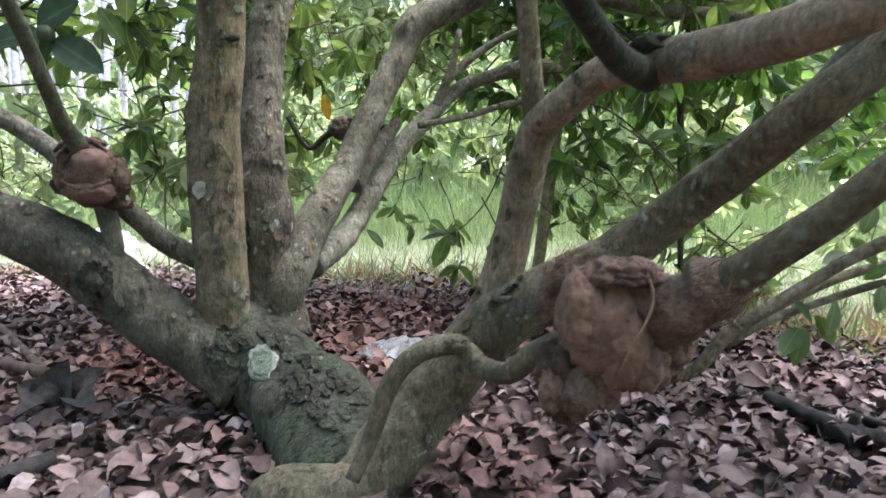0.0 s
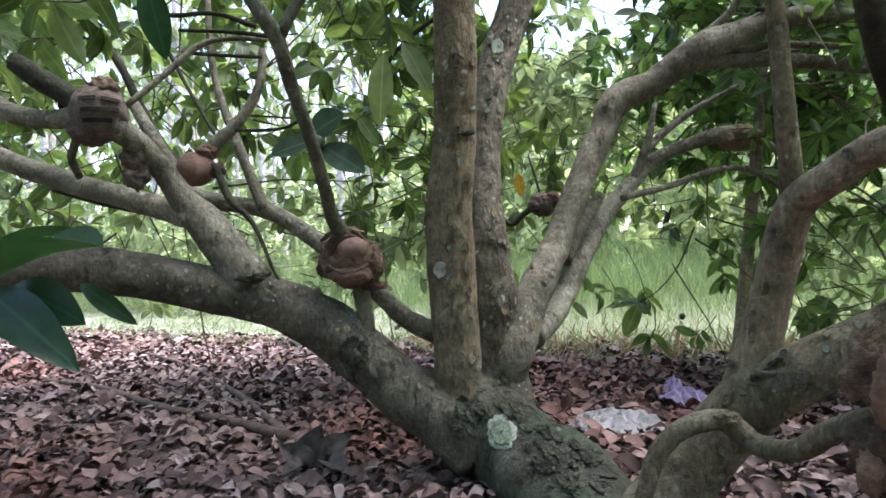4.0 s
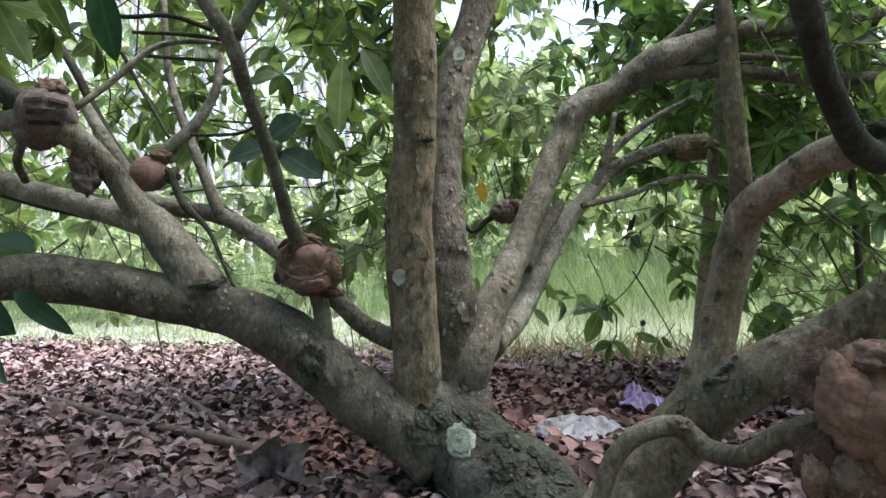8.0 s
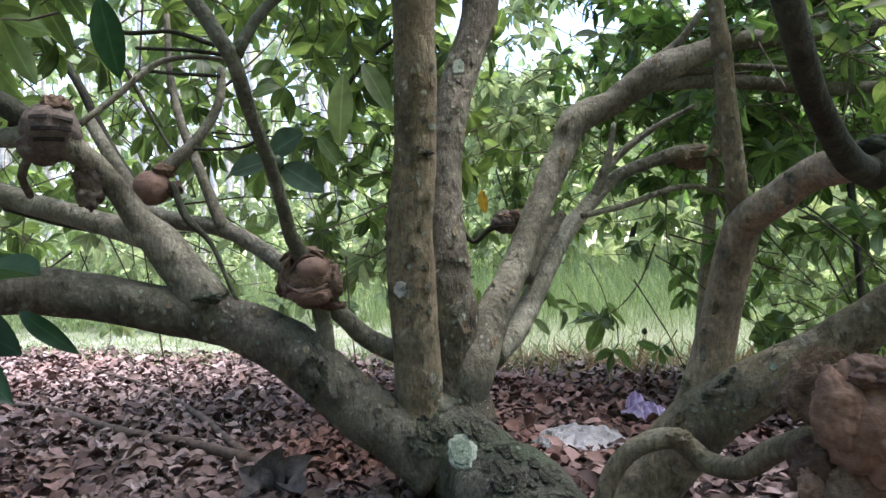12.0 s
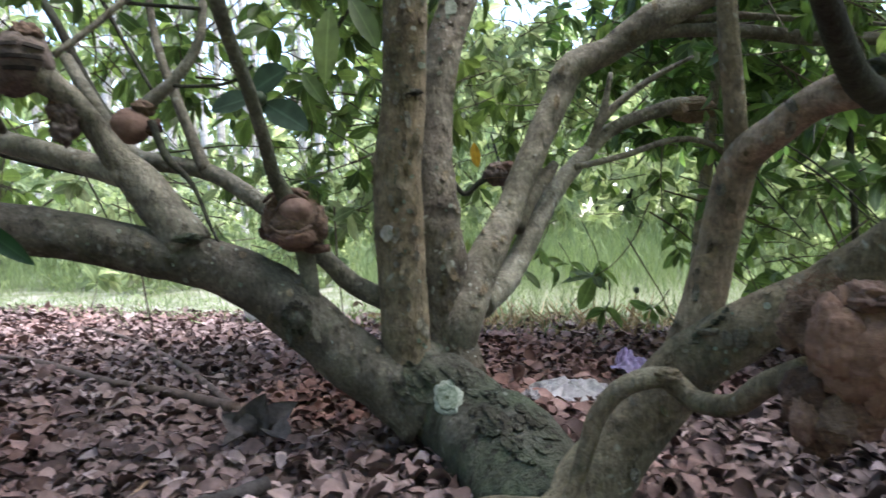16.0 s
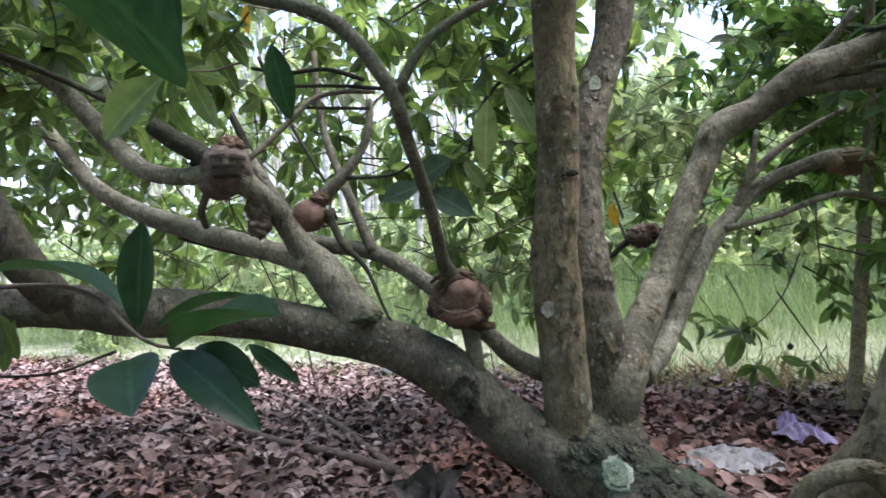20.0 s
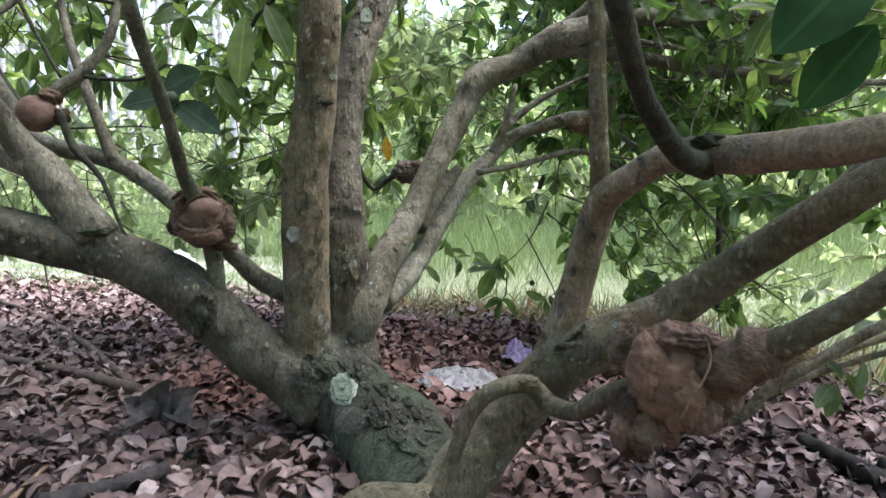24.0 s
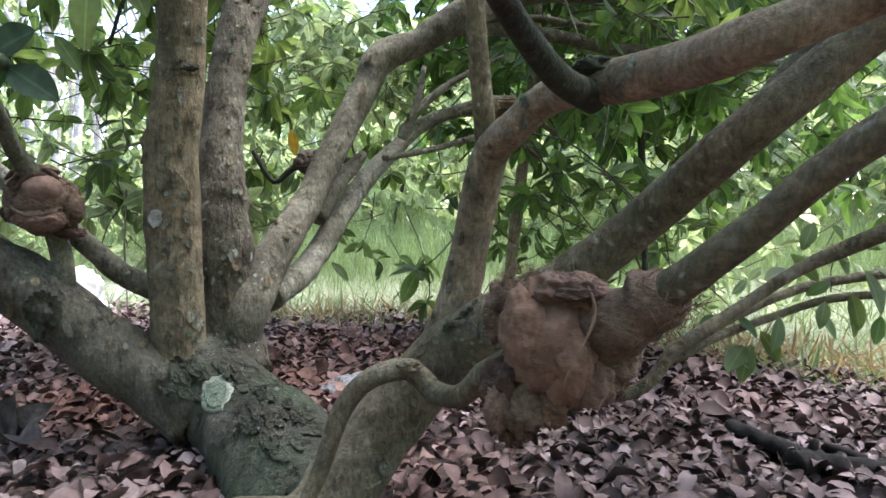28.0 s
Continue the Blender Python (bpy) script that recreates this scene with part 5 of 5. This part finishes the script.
foliage(slim, cloud(60, (0.1, 2.6, 1.9), (1.0, 3.1, 2.8)), 0.12, LEAF, 8, 0.4)

# ---- grass and far growth ----
n = 120000
gx, gy = rng.uniform(-10, 8, n), 1.4 + 8.5 * rng.random(n) ** 1.2
tall = (gy > 4.3) & (rng.random(n) < 0.75) & ((gx > -1.8) | (gy > 5.2))
keep = (gy + 0.2 * gx > 3.25 + rng.normal(size=n) * 0.12) | (0.75 * gx + 0.65 * gy > 2.4 + rng.normal(size=n) * 0.1)
keep &= (gx > -1.7) | (rng.random(n) < 0.6)
gp = np.stack([gx, gy, np.zeros(n)], 1)[keep]
blade = [leaf_shape(0.05, 0.2, 0.5, (0.0, 0.4, 0.75, 1.0)), leaf_shape(0.065, 0.2, 0.9, (0.0, 0.4, 0.75, 1.0)), leaf_shape(0.009, 0.2, 0.2, (0.0, 0.4, 0.75, 1.0))]
al = unit(rng.normal(size=(len(gp), 3)) * (0.5, 0.5, 0.1) * np.where(tall[keep], 0.6, 1)[:, None] + (0, 0, 1))
size = np.where(tall[keep], rng.uniform(0.2, 0.66, len(gp)) * np.clip(gp[:, 1] / 6, 0.6, 1.25), rng.uniform(0.03, 0.12, len(gp)))
pl = frames(gp, al, rng.normal(size=(len(gp), 3)), size)
v, f, u = scatter(blade, pl, np.where(tall[keep], 2, rng.integers(0, 2, len(gp))))
tagged(new("grass", shell(v, f, GRASS, True, u)), "pale green grass, short at the edge and knee-high across the clearing", "grass", kind="stuff")

m = 2400
ex = rng.uniform(-1.2, 2.2, m)
ep = np.stack([ex, np.minimum(3.45 - 0.2 * ex, (2.62 - 0.75 * ex) / 0.65) + rng.normal(size=m) * 0.16, np.zeros(m)], 1)
pl = frames(ep, unit(rng.normal(size=(m, 3)) * (0.9, 0.9, 0.1) + (0, 0, 0.7)), rng.normal(size=(m, 3)), rng.uniform(0.05, 0.17, m))
v, f, u = scatter(blade, pl, rng.integers(0, 2, m))
tagged(new("dry_grass", shell(v, f, DRY_GRASS, True, u)), "thin dry straw-coloured grass along the edge of the leaf litter", "grass", kind="stuff")

# far trees: pale straight trunks in rows at the left, crowns and undergrowth behind the clearing
pale = thing("plantation_tree", "tall straight pale-barked plantation tree far behind", "tree", (-6.0, 9.0, 0), "far plantation trees")
tube("trunk", [(-6.0, 9.0, -0.05, 0.062), (-5.98, 9.0, 1.0, 0.056), (-6.03, 9.02, 2.6, 0.050), (-5.95, 9.0, 4.6, 0.04), (-6.0, 9.0, 6.5, 0.025)], BARK_PALE, pale, "", 0.25, 10, 0.05)
for s in (-1, 1):
    tube("limb", [(-5.97, 9.0, 3.2 + 0.4 * s, 0.03), (-5.9 + 0.4 * s, 9.1, 4.0 + 0.4 * s, 0.022), (-5.9 + 0.8 * s, 9.2, 4.9, 0.012)], BARK_PALE, pale, "", 0.2, 6, 0.04)
foliage(pale, cloud(15, (-7.4, 8.2, 4.2), (-4.6, 9.8, 7.0)), 0.26, LEAF_SUNLIT, 7, 0.4, 0.4, FAR_SHAPES, twigs=False)
place = random.Random(5)
for k in range(44):
    row, col = divmod(k, 11)
    x = -13.5 + col * 1.0 + place.uniform(-0.3, 0.3) - 0.5 * row
    y = 9.0 + row * 1.9 + place.uniform(-0.4, 0.4)
    copy_thing(pale, pose(x, y, 0, place.uniform(-2, 2), place.uniform(-2, 2), place.uniform(0, 360)))

bush = thing("bush", "leafy green undergrowth bush", "bush", (4.0, 9.0, 0), "bushes across the clearing")
for k in range(4):
    a = 1.6 * k
    tube("stem", [(4.0, 9.0, -0.03, 0.03), (4.0 + 0.3 * math.cos(a), 9 + 0.3 * math.sin(a), 0.8, 0.022), (4.0 + 0.8 * math.cos(a), 9 + 0.8 * math.sin(a), 2.0, 0.01)], BARK_DARK, bush, "", 0.15, 6, 0.05)
foliage(bush, cloud(300, (2.7, 8.2, 0.2), (5.3, 9.8, 2.4)), 0.2, LEAF_SUNLIT, 7, 0.3, 0.25, FAR_SHAPES, twigs=False)
# the ones behind and beside the camera are unseen, added to block skylight
for x, y, s in ((-0.6, 8.4, 1), (1.9, 8.0, 1.1), (6.6, 7.2, 1.1), (-3.2, 11, 0.8), (-5.8, 12.5, 0.7), (0.6, 10.5, 1.4), (3.2, 11, 1.5), (6.0, 10, 1.5), (-2.0, 13.5, 1.5), (-9, 12.5, 0.7), (-12.5, 11, 0.8), (8.8, 5.0, 1.2), (-10.5, 15, 0.9), (-6.5, 16, 1.0), (9.5, 8.5, 1.4), (-13, 7.5, 1.2), (-5.5, -4.5, 1.5), (-2.2, -5.5, 1.6), (1.2, -5.0, 1.6), (4.6, -4.4, 1.6), (7.0, -1.5, 1.5), (-8.0, -2.0, 1.5), (-9.5, 1.5, 1.4), (7.8, 2.2, 1.3), (-0.6, -7.0, 2.2), (3.5, -7.5, 2.2), (-4.6, -7.5, 2.2), (-16, 17, 2.2), (-11, 19, 2.1), (-6, 19, 2.2), (-1.5, 17.5, 2.3), (3.6, 16, 2.2), (-4.2, 6.3, 0.42), (-5.6, 6.8, 0.55), (-2.9, 6.5, 0.36), (-7.2, 7.0, 0.6), (-9.0, 7.4, 0.65), (-2.0, 7.2, 0.5), (-6.4, 5.6, 0.38), (-4.9, 7.6, 0.6), (7.5, 14.5, 3.1), (11.5, 11, 2.8), (12, 5.5, 2.6)):
    ob = copy_thing(bush, pose(x, y, 0, 0, 0, 67 * x))
    ob.scale = (s, s, s)

# ---- things on the ground ----
bag = thing("plastic_bag", "crumpled white plastic bag lying on the leaves", "bag", (-0.14, 2.03, 0.03))
piece("film", crumpled((-0.14, 2.04, 0.035), (0.125, 0.15), 0.042, 4, BAG_WHITE, 0.2), bag)
piece("corner", crumpled((-0.235, 2.0, 0.035), (0.06, 0.05), 0.04, 9, BAG_WHITE, 0.9), bag, "twisted corner of the bag")
bag = thing("plastic_bag", "crumpled lilac plastic bag lying on the leaves", "bag", (0.1, 2.35, 0.03))
piece("film", crumpled((0.10, 2.33, 0.035), (0.06, 0.11), 0.055, 14, BAG_PURPLE, 0.5), bag)
piece("handle", crumpled((0.06, 2.42, 0.04), (0.035, 0.06), 0.07, 21, BAG_PURPLE, -0.4), bag, "limp handle of the bag")

sack = thing("plastic_sack", "bright white plastic sack lying at the edge of the grass", "sack", (-1.95, 3.66, 0.02))
for name, off, radii, seed, label in (("sack_body", (0, 0, 0.13), (0.15, 0.1, 0.14), 4, ""), ("sack_neck", (0.12, -0.04, 0.05), (0.09, 0.07, 0.055), 8, "gathered neck of the sack"), ("sack_corner", (-0.08, 0.02, 0.24), (0.07, 0.05, 0.05), 11, "raised corner of the sack")):
    v, f = lump((-1.95 + off[0], 3.66 + off[1], 0.02 + off[2]), radii, 0.3, seed, 20, 0.12)
    piece(name, shell(v, f, SACK_WHITE), sack, label)


def on_ground(points, radius, lift=0.9):
    return [(x, y, ground_height(x, y) + 0.025 + radius * lift, radius * (1 - 0.4 * k / len(points))) for k, (x, y) in enumerate(points)]


def fallen(label, points, radius, mat, seed, sides=12):
    t = thing("fallen_branch", label, "branch", (*points[0], 0), "fallen branches")
    tube("wood", on_ground(points, radius, 0.3 if mat is BLACK_WOOD else 0.9), mat, t, "", 0.012 if mat is BLACK_WOOD else 0.03, sides, 0.34 if mat is BLACK_WOOD else 0.15, seed)
    return t


fallen("long dead grey-brown branch lying on the leaves", [(-1.169, 1.810), (-1.484, 1.969), (-1.872, 2.100), (-2.431, 2.422), (-2.9, 2.6)], 0.019, DEAD_WOOD, 1)
fallen("thin dead branch lying on the leaves", [(-1.048, 1.679), (-1.244, 1.896), (-1.721, 2.385), (-2.389, 2.986), (-3.1, 3.5)], 0.015, DEAD_WOOD, 2)
fallen("short pale stick lying on the leaves", [(-1.023, 1.047), (-1.047, 1.138), (-1.072, 1.239)], 0.006, CORD, 3, 8)
fallen("charred black log half sunk in the leaves", [(0.778, 1.577), (0.828, 1.436), (0.890, 1.350), (1.041, 1.310)], 0.024, BLACK_WOOD, 4, 18)
fallen("dark rotten branch among the leaves", [(1.003, 1.356), (0.928, 1.476), (0.773, 1.537), (0.649, 1.645)], 0.012, BLACK_WOOD, 5, 12)
stump = fallen("short black rotten stub sticking out of the leaves", [(0.801, 1.331), (0.866, 1.350), (0.903, 1.314)], 0.03, BLACK_WOOD, 7, 14)
sx, sy = (0.850, 1.360)
tube("spur", [(sx, sy, 0.03, 0.016), (sx + 0.005, sy, 0.065, 0.012), (sx + 0.012, sy - 0.004, 0.09, 0.006)], BLACK_WOOD, stump, "", 0.01, 10, 0.3, 8)
slab = thing("bark_slab", "dark flat strip of rotten bark on the leaves", "bark", (*(-0.877, 1.124), 0.02))
tube("wood", on_ground([(-0.951, 1.033), (-0.901, 1.094), (-0.836, 1.150), (-0.788, 1.231)], 0.026, 0.3), WET_WOOD, slab, "", 0.02, 10, 0.3, 6)
curled = thing("curled_leaf_clump", "large curled grey-brown dead leaves standing up from the litter", "dead leaves", (-0.952, 1.575, 0.02))
for base, tip, up, width, droop, curl in (
    ((-0.99, 1.60, 0.03), (-0.945, 1.545, 0.145), (0.2, -0.9, 0.5), 0.75, 0.35, 0.9),
    ((-0.93, 1.57, 0.03), (-0.865, 1.56, 0.125), (-0.3, -0.9, 0.4), 0.7, 0.4, 1.2),
    ((-0.98, 1.55, 0.02), (-1.05, 1.52, 0.10), (0.5, -0.8, 0.6), 0.65, 0.3, 1.0),
    ((-0.92, 1.52, 0.035), (-0.84, 1.47, 0.06), (0.1, -0.3, 1), 0.7, 0.3, 1.4),
    ((-0.97, 1.50, 0.035), (-1.0, 1.43, 0.055), (0.1, -0.2, 1), 0.7, 0.3, 1.2),
):
    one_leaf(curled, base, tip, up, width, HUSK, droop, 0.4, "", "dead_leaf", curl)

# ---- bundles of coconut fibre tied round the branches ----
folded = air_layer("brown coconut-fibre bundle with a folded top tied round a branch", (-0.79, 1.445, 0.60), [
    ((0, 0, -0.006), (0.070, 0.064, 0.068), COIR, 0.14, 0.06),
    ((0.018, -0.046, 0.026), (0.043, 0.026, 0.030), COIR_BALL, 0.1, 0.02),
    ((0.008, -0.034, -0.038), (0.056, 0.036, 0.026), COIR_RED, 0.12, 0.03),
    ((-0.048, -0.018, 0.0), (0.028, 0.03, 0.052), COIR, 0.25, 0.06),
    ((0.062, -0.01, -0.01), (0.022, 0.03, 0.045), COIR, 0.3, 0.06),
    ((-0.012, -0.008, 0.066), (0.042, 0.036, 0.018), COIR, 0.5, 0.12),
    # small dark lump painted in for the shade of a hole at the left
    ((-0.076, 0.0, -0.02), (0.022, 0.02, 0.022), COIR_DARK, 0.35, 0.05),
    ((0.056, -0.01, -0.066), (0.034, 0.014, 0.012), COIR_DARK, 0.4, 0.05),
], 130, 1)
for k, (x0, z0, x1, z1, up) in enumerate(((-0.05, 0.034, 0.03, 0.07, 0.016), (-0.03, 0.02, 0.062, 0.028, 0.034), (-0.045, -0.008, 0.064, -0.012, -0.02), (-0.06, 0.05, 0.01, 0.062, 0.012), (-0.02, 0.06, 0.055, 0.05, 0.02), (-0.055, -0.03, 0.05, -0.052, -0.014))):
    run = []
    for u in (0.0, 0.25, 0.5, 0.75, 1.0):
        sx, sz = x0 + (x1 - x0) * u, z0 + (z1 - z0) * u + up * math.sin(math.pi * u)
        deep = 0.074 * math.sqrt(max(0.08, 1 - (sx / 0.078) ** 2 - (sz / 0.085) ** 2))
        run.append((-0.79 + sx + 0.3 * deep - 0.02, 1.445 - 0.93 * deep, 0.60 + sz, 0.0035 if u in (0.0, 1.0) else 0.0055))
    tube("fold", run, COIR_DARK if k % 2 else COIR, folded, "", 0.006, 7, 0.5, k)
air_layer("small round reddish-brown fibre ball on a branch", (-1.222, 1.44, 0.857), [
    ((0, 0, 0), (0.048, 0.047, 0.046), COIR_BALL, 0.045, 0.0),
    ((0.03, 0.01, 0.045), (0.03, 0.03, 0.022), COIR, 0.3, 0.1),
    ((0.055, 0.01, -0.005), (0.022, 0.02, 0.02), COIR_DARK, 0.5, 0.0),
], 30, 0)
strapped = air_layer("round grey-brown fibre ball with faded dark print on its wrapping", (-1.309, 1.2, 0.967), [
    ((0, 0, 0), (0.066, 0.064, 0.068), COIR_GREY, 0.1, 0.03),
    ((-0.02, -0.006, -0.03), (0.05, 0.05, 0.045), COIR_GREY, 0.16, 0.05),
    ((-0.075, 0.0, 0.035), (0.032, 0.03, 0.03), COIR_DARK, 0.35, 0.1),
    ((0.02, 0.0, 0.06), (0.03, 0.03, 0.022), COIR, 0.4, 0.1),
], 14, 0)
# faded dark print on the wrapping, as plain bars
BARS = ((-0.042, 0.022, -0.006, 0.024), (0.004, 0.024, 0.044, 0.02), (-0.038, -0.004, 0.04, -0.002), (-0.034, -0.028, 0.026, -0.026))
for x0, z0, x1, z1 in BARS:
    v = []
    wide = Vector((z1 - z0, 0, x0 - x1)).normalized() * 0.0042
    for u in (0.0, 0.25, 0.5, 0.75, 1.0):
        for s in (-1, 1):
            sx, sz = x0 + (x1 - x0) * u + s * wide[0], z0 + (z1 - z0) * u + s * wide[2]
            deep = math.sqrt(max(0.05, 1 - (sx / 0.068) ** 2 - (sz / 0.07) ** 2))
            for out in (0.066, 0.0715):
                v.append((-1.309 + 0.74 * sx + 0.67 * out * deep, 1.2 + 0.67 * sx - 0.74 * out * deep, 0.967 + sz))
    f = []
    for k in range(4):
        p = 4 * k
        f += [(p + 1, p + 3, p + 7, p + 5), (p, p + 1, p + 5, p + 4), (p + 3, p + 2, p + 6, p + 7)]
    piece("printed_bar", shell(v, f + [(0, 2, 3, 1), (16, 17, 19, 18)], PRINT, False), strapped, "faded dark printed bar")
air_layer("ragged brown fibre sheath hanging from a branch", (-1.262, 1.27, 0.868), [
    ((0, 0, 0.0), (0.036, 0.036, 0.052), COIR_GREY, 0.4, 0.1),
    ((-0.004, -0.008, -0.046), (0.032, 0.026, 0.030), COIR_GREY, 0.45, 0.12),
], 110, 1)
air_layer("pale tan corded fibre bundle round a branch further back", (0.334, 2.48, 0.975), [
    ((0, 0, 0), (0.072, 0.05, 0.05), COIR_TAN, 0.1, 0.06),
    ((-0.05, -0.01, 0.0), (0.042, 0.042, 0.042), COIR_TAN, 0.2, 0.08),
], 50, 4)
air_layer("dark fibre bundle on a branch behind the stems", (-0.376, 2.300, 0.761), [
    ((0, 0, 0), (0.055, 0.045, 0.042), COIR_GREY, 0.2, 0.08),
    ((0.03, -0.01, 0.01), (0.035, 0.035, 0.035), COIR_DARK, 0.3, 0.05),
], 40, 2)
big = air_layer("large reddish-brown fibre bundle with hanging rags tied round a limb", (0.197, 0.818, 0.412), [
    ((0, 0, 0), (0.056, 0.054, 0.074), COIR_SAC, 0.22, 0.03),
    ((-0.03, -0.018, 0.012), (0.032, 0.036, 0.05), COIR_SAC, 0.22, 0.03),
    ((0.02, -0.024, -0.022), (0.036, 0.034, 0.056), COIR_SAC, 0.22, 0.03),
    ((0.022, -0.012, 0.058), (0.05, 0.042, 0.024), COIR_RED, 0.35, 0.14),
    # flat dark lump in place of the shaded hollow near the top
    ((0.024, -0.046, 0.058), (0.024, 0.012, 0.009), COIR_DARK, 0.4, 0.05),
    ((0.074, 0.006, -0.018), (0.045, 0.046, 0.058), COIR, 0.25, 0.12),
    ((0.05, -0.016, -0.05), (0.034, 0.034, 0.036), COIR_RED, 0.25, 0.1),
    ((-0.046, 0.038, 0.026), (0.03, 0.034, 0.04), COIR, 0.5, 0.12),
    ((-0.052, 0.012, -0.07), (0.034, 0.03, 0.038), COIR_DARK, 0.35, 0.12),
    ((-0.064, -0.006, -0.088), (0.018, 0.014, 0.03), COIR_RED, 0.3, 0.12),
    ((-0.03, -0.012, -0.092), (0.024, 0.018, 0.034), COIR, 0.4, 0.14),
    ((0.0, -0.006, -0.084), (0.026, 0.022, 0.028), COIR_RED, 0.4, 0.14),
    ((-0.042, 0.004, -0.116), (0.02, 0.014, 0.02), COIR_DARK, 0.5, 0.1),
], 40, 0)
tube("sleeve", [(0.245, 0.85, 0.408, 0.036), (0.268, 0.81, 0.426, 0.045), (0.292, 0.77, 0.448, 0.043), (0.312, 0.74, 0.470, 0.036), (0.320, 0.725, 0.480, 0.024)], COIR, big, "brown fibre sleeve round the limb", 0.006, 26, 0.3, 5)
v, f = strands((0.315, 0.735, 0.472), (0.034, 0.03, 0.034), 150, 0.03, 0.0007, 33)
piece("loose_fibre", shell(v, f, FIBRE), big, "frayed end of the sleeve", "stuff")
v, f = strands((0.169, 0.845, 0.472), (0.028, 0.03, 0.026), 420, 0.024, 0.00045, 31)
piece("loose_fibre", shell(v, f, FIBRE), big, "fuzzy fibre over the limb", "stuff")
r = np.random.default_rng(8)
ra = np.stack([r.uniform(0.12, 0.24, 26), r.uniform(0.79, 0.85, 26), r.uniform(0.30, 0.37, 26)], 1)
v, f = sticks(ra, ra + r.normal(size=(26, 3)) * 0.012 + np.array((0, 0, -1)) * r.uniform(0.01, 0.045, (26, 1)), 0.0008, 0.0004)
piece("loose_fibre", shell(v, f, FIBRE), big, "hanging fibre ends", "stuff")
tube("cord", [(0.222, 0.80, 0.492, 0.0014), (0.234, 0.775, 0.484, 0.0017), (0.241, 0.757, 0.452, 0.0018), (0.229, 0.750, 0.42, 0.0016), (0.216, 0.748, 0.397, 0.0014), (0.203, 0.754, 0.365, 0.001)], CORD, big, "frayed pale cord end", 0.006, 6, 0.3)

# ---- leaf litter ----
n = 78000
lx, ly = rng.uniform(-7.2, 1.9, n), 0.3 + 4.7 * rng.random(n) ** 1.25
lx[60000:], ly[60000:] = rng.uniform(-5, 3.2, 18000), rng.uniform(-3.2, 0.5, 18000)
keep = (ly + 0.2 * lx < 3.55 + rng.normal(size=n) * 0.15) & (0.75 * lx + 0.65 * ly < 2.5 + rng.normal(size=n) * 0.08)
keep &= ~(((lx + 0.14) / 0.12) ** 2 + ((ly - 2.04) / 0.14) ** 2 < 1) & ~(((lx - 0.1) / 0.06) ** 2 + ((ly - 2.33) / 0.1) ** 2 < 1)
lx, ly = lx[keep], ly[keep]
lz = np.array([ground_height(a, b) for a, b in zip(lx, ly)]) + rng.uniform(0.004, 0.04, len(lx))
DRY_SHAPES = [withered(k) for k in range(18)]
al = unit(rng.normal(size=(len(lx), 3)) * (1, 1, 0.14))
up = unit(rng.normal(size=(len(lx), 3)) * 0.33 + (0, 0, 1))
size = 0.028 + 0.060 * rng.random(len(lx)) ** 1.5
o, x, y, z = frames(np.stack([lx, ly, lz], 1), al, up, size)
kind = rng.integers(0, 18, len(lx))
near = np.where((lx > -1.6) & (lx < 0.9) & (ly > 0.95) & (ly < 2.0))[0]
near = near[np.argsort(-lz[near])][:300]
rest = np.setdiff1d(np.arange(len(lx)), near)
v, f, u = scatter(DRY_SHAPES, (o[rest], x[rest], y[rest], z[rest]), kind[rest])
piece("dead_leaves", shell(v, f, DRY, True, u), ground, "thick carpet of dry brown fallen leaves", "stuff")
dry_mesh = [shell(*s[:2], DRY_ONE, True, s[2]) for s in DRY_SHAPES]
for k in near:
    ob = new("dead_leaf", dry_mesh[kind[k]])
    ob.parent = ground
    ob.matrix_basis = Matrix([[*r, p] for r, p in zip(np.stack([x[k], y[k], z[k]], 1).tolist(), (o[k] + (0, 0, 0.006)).tolist())] + [[0, 0, 0, 1]])
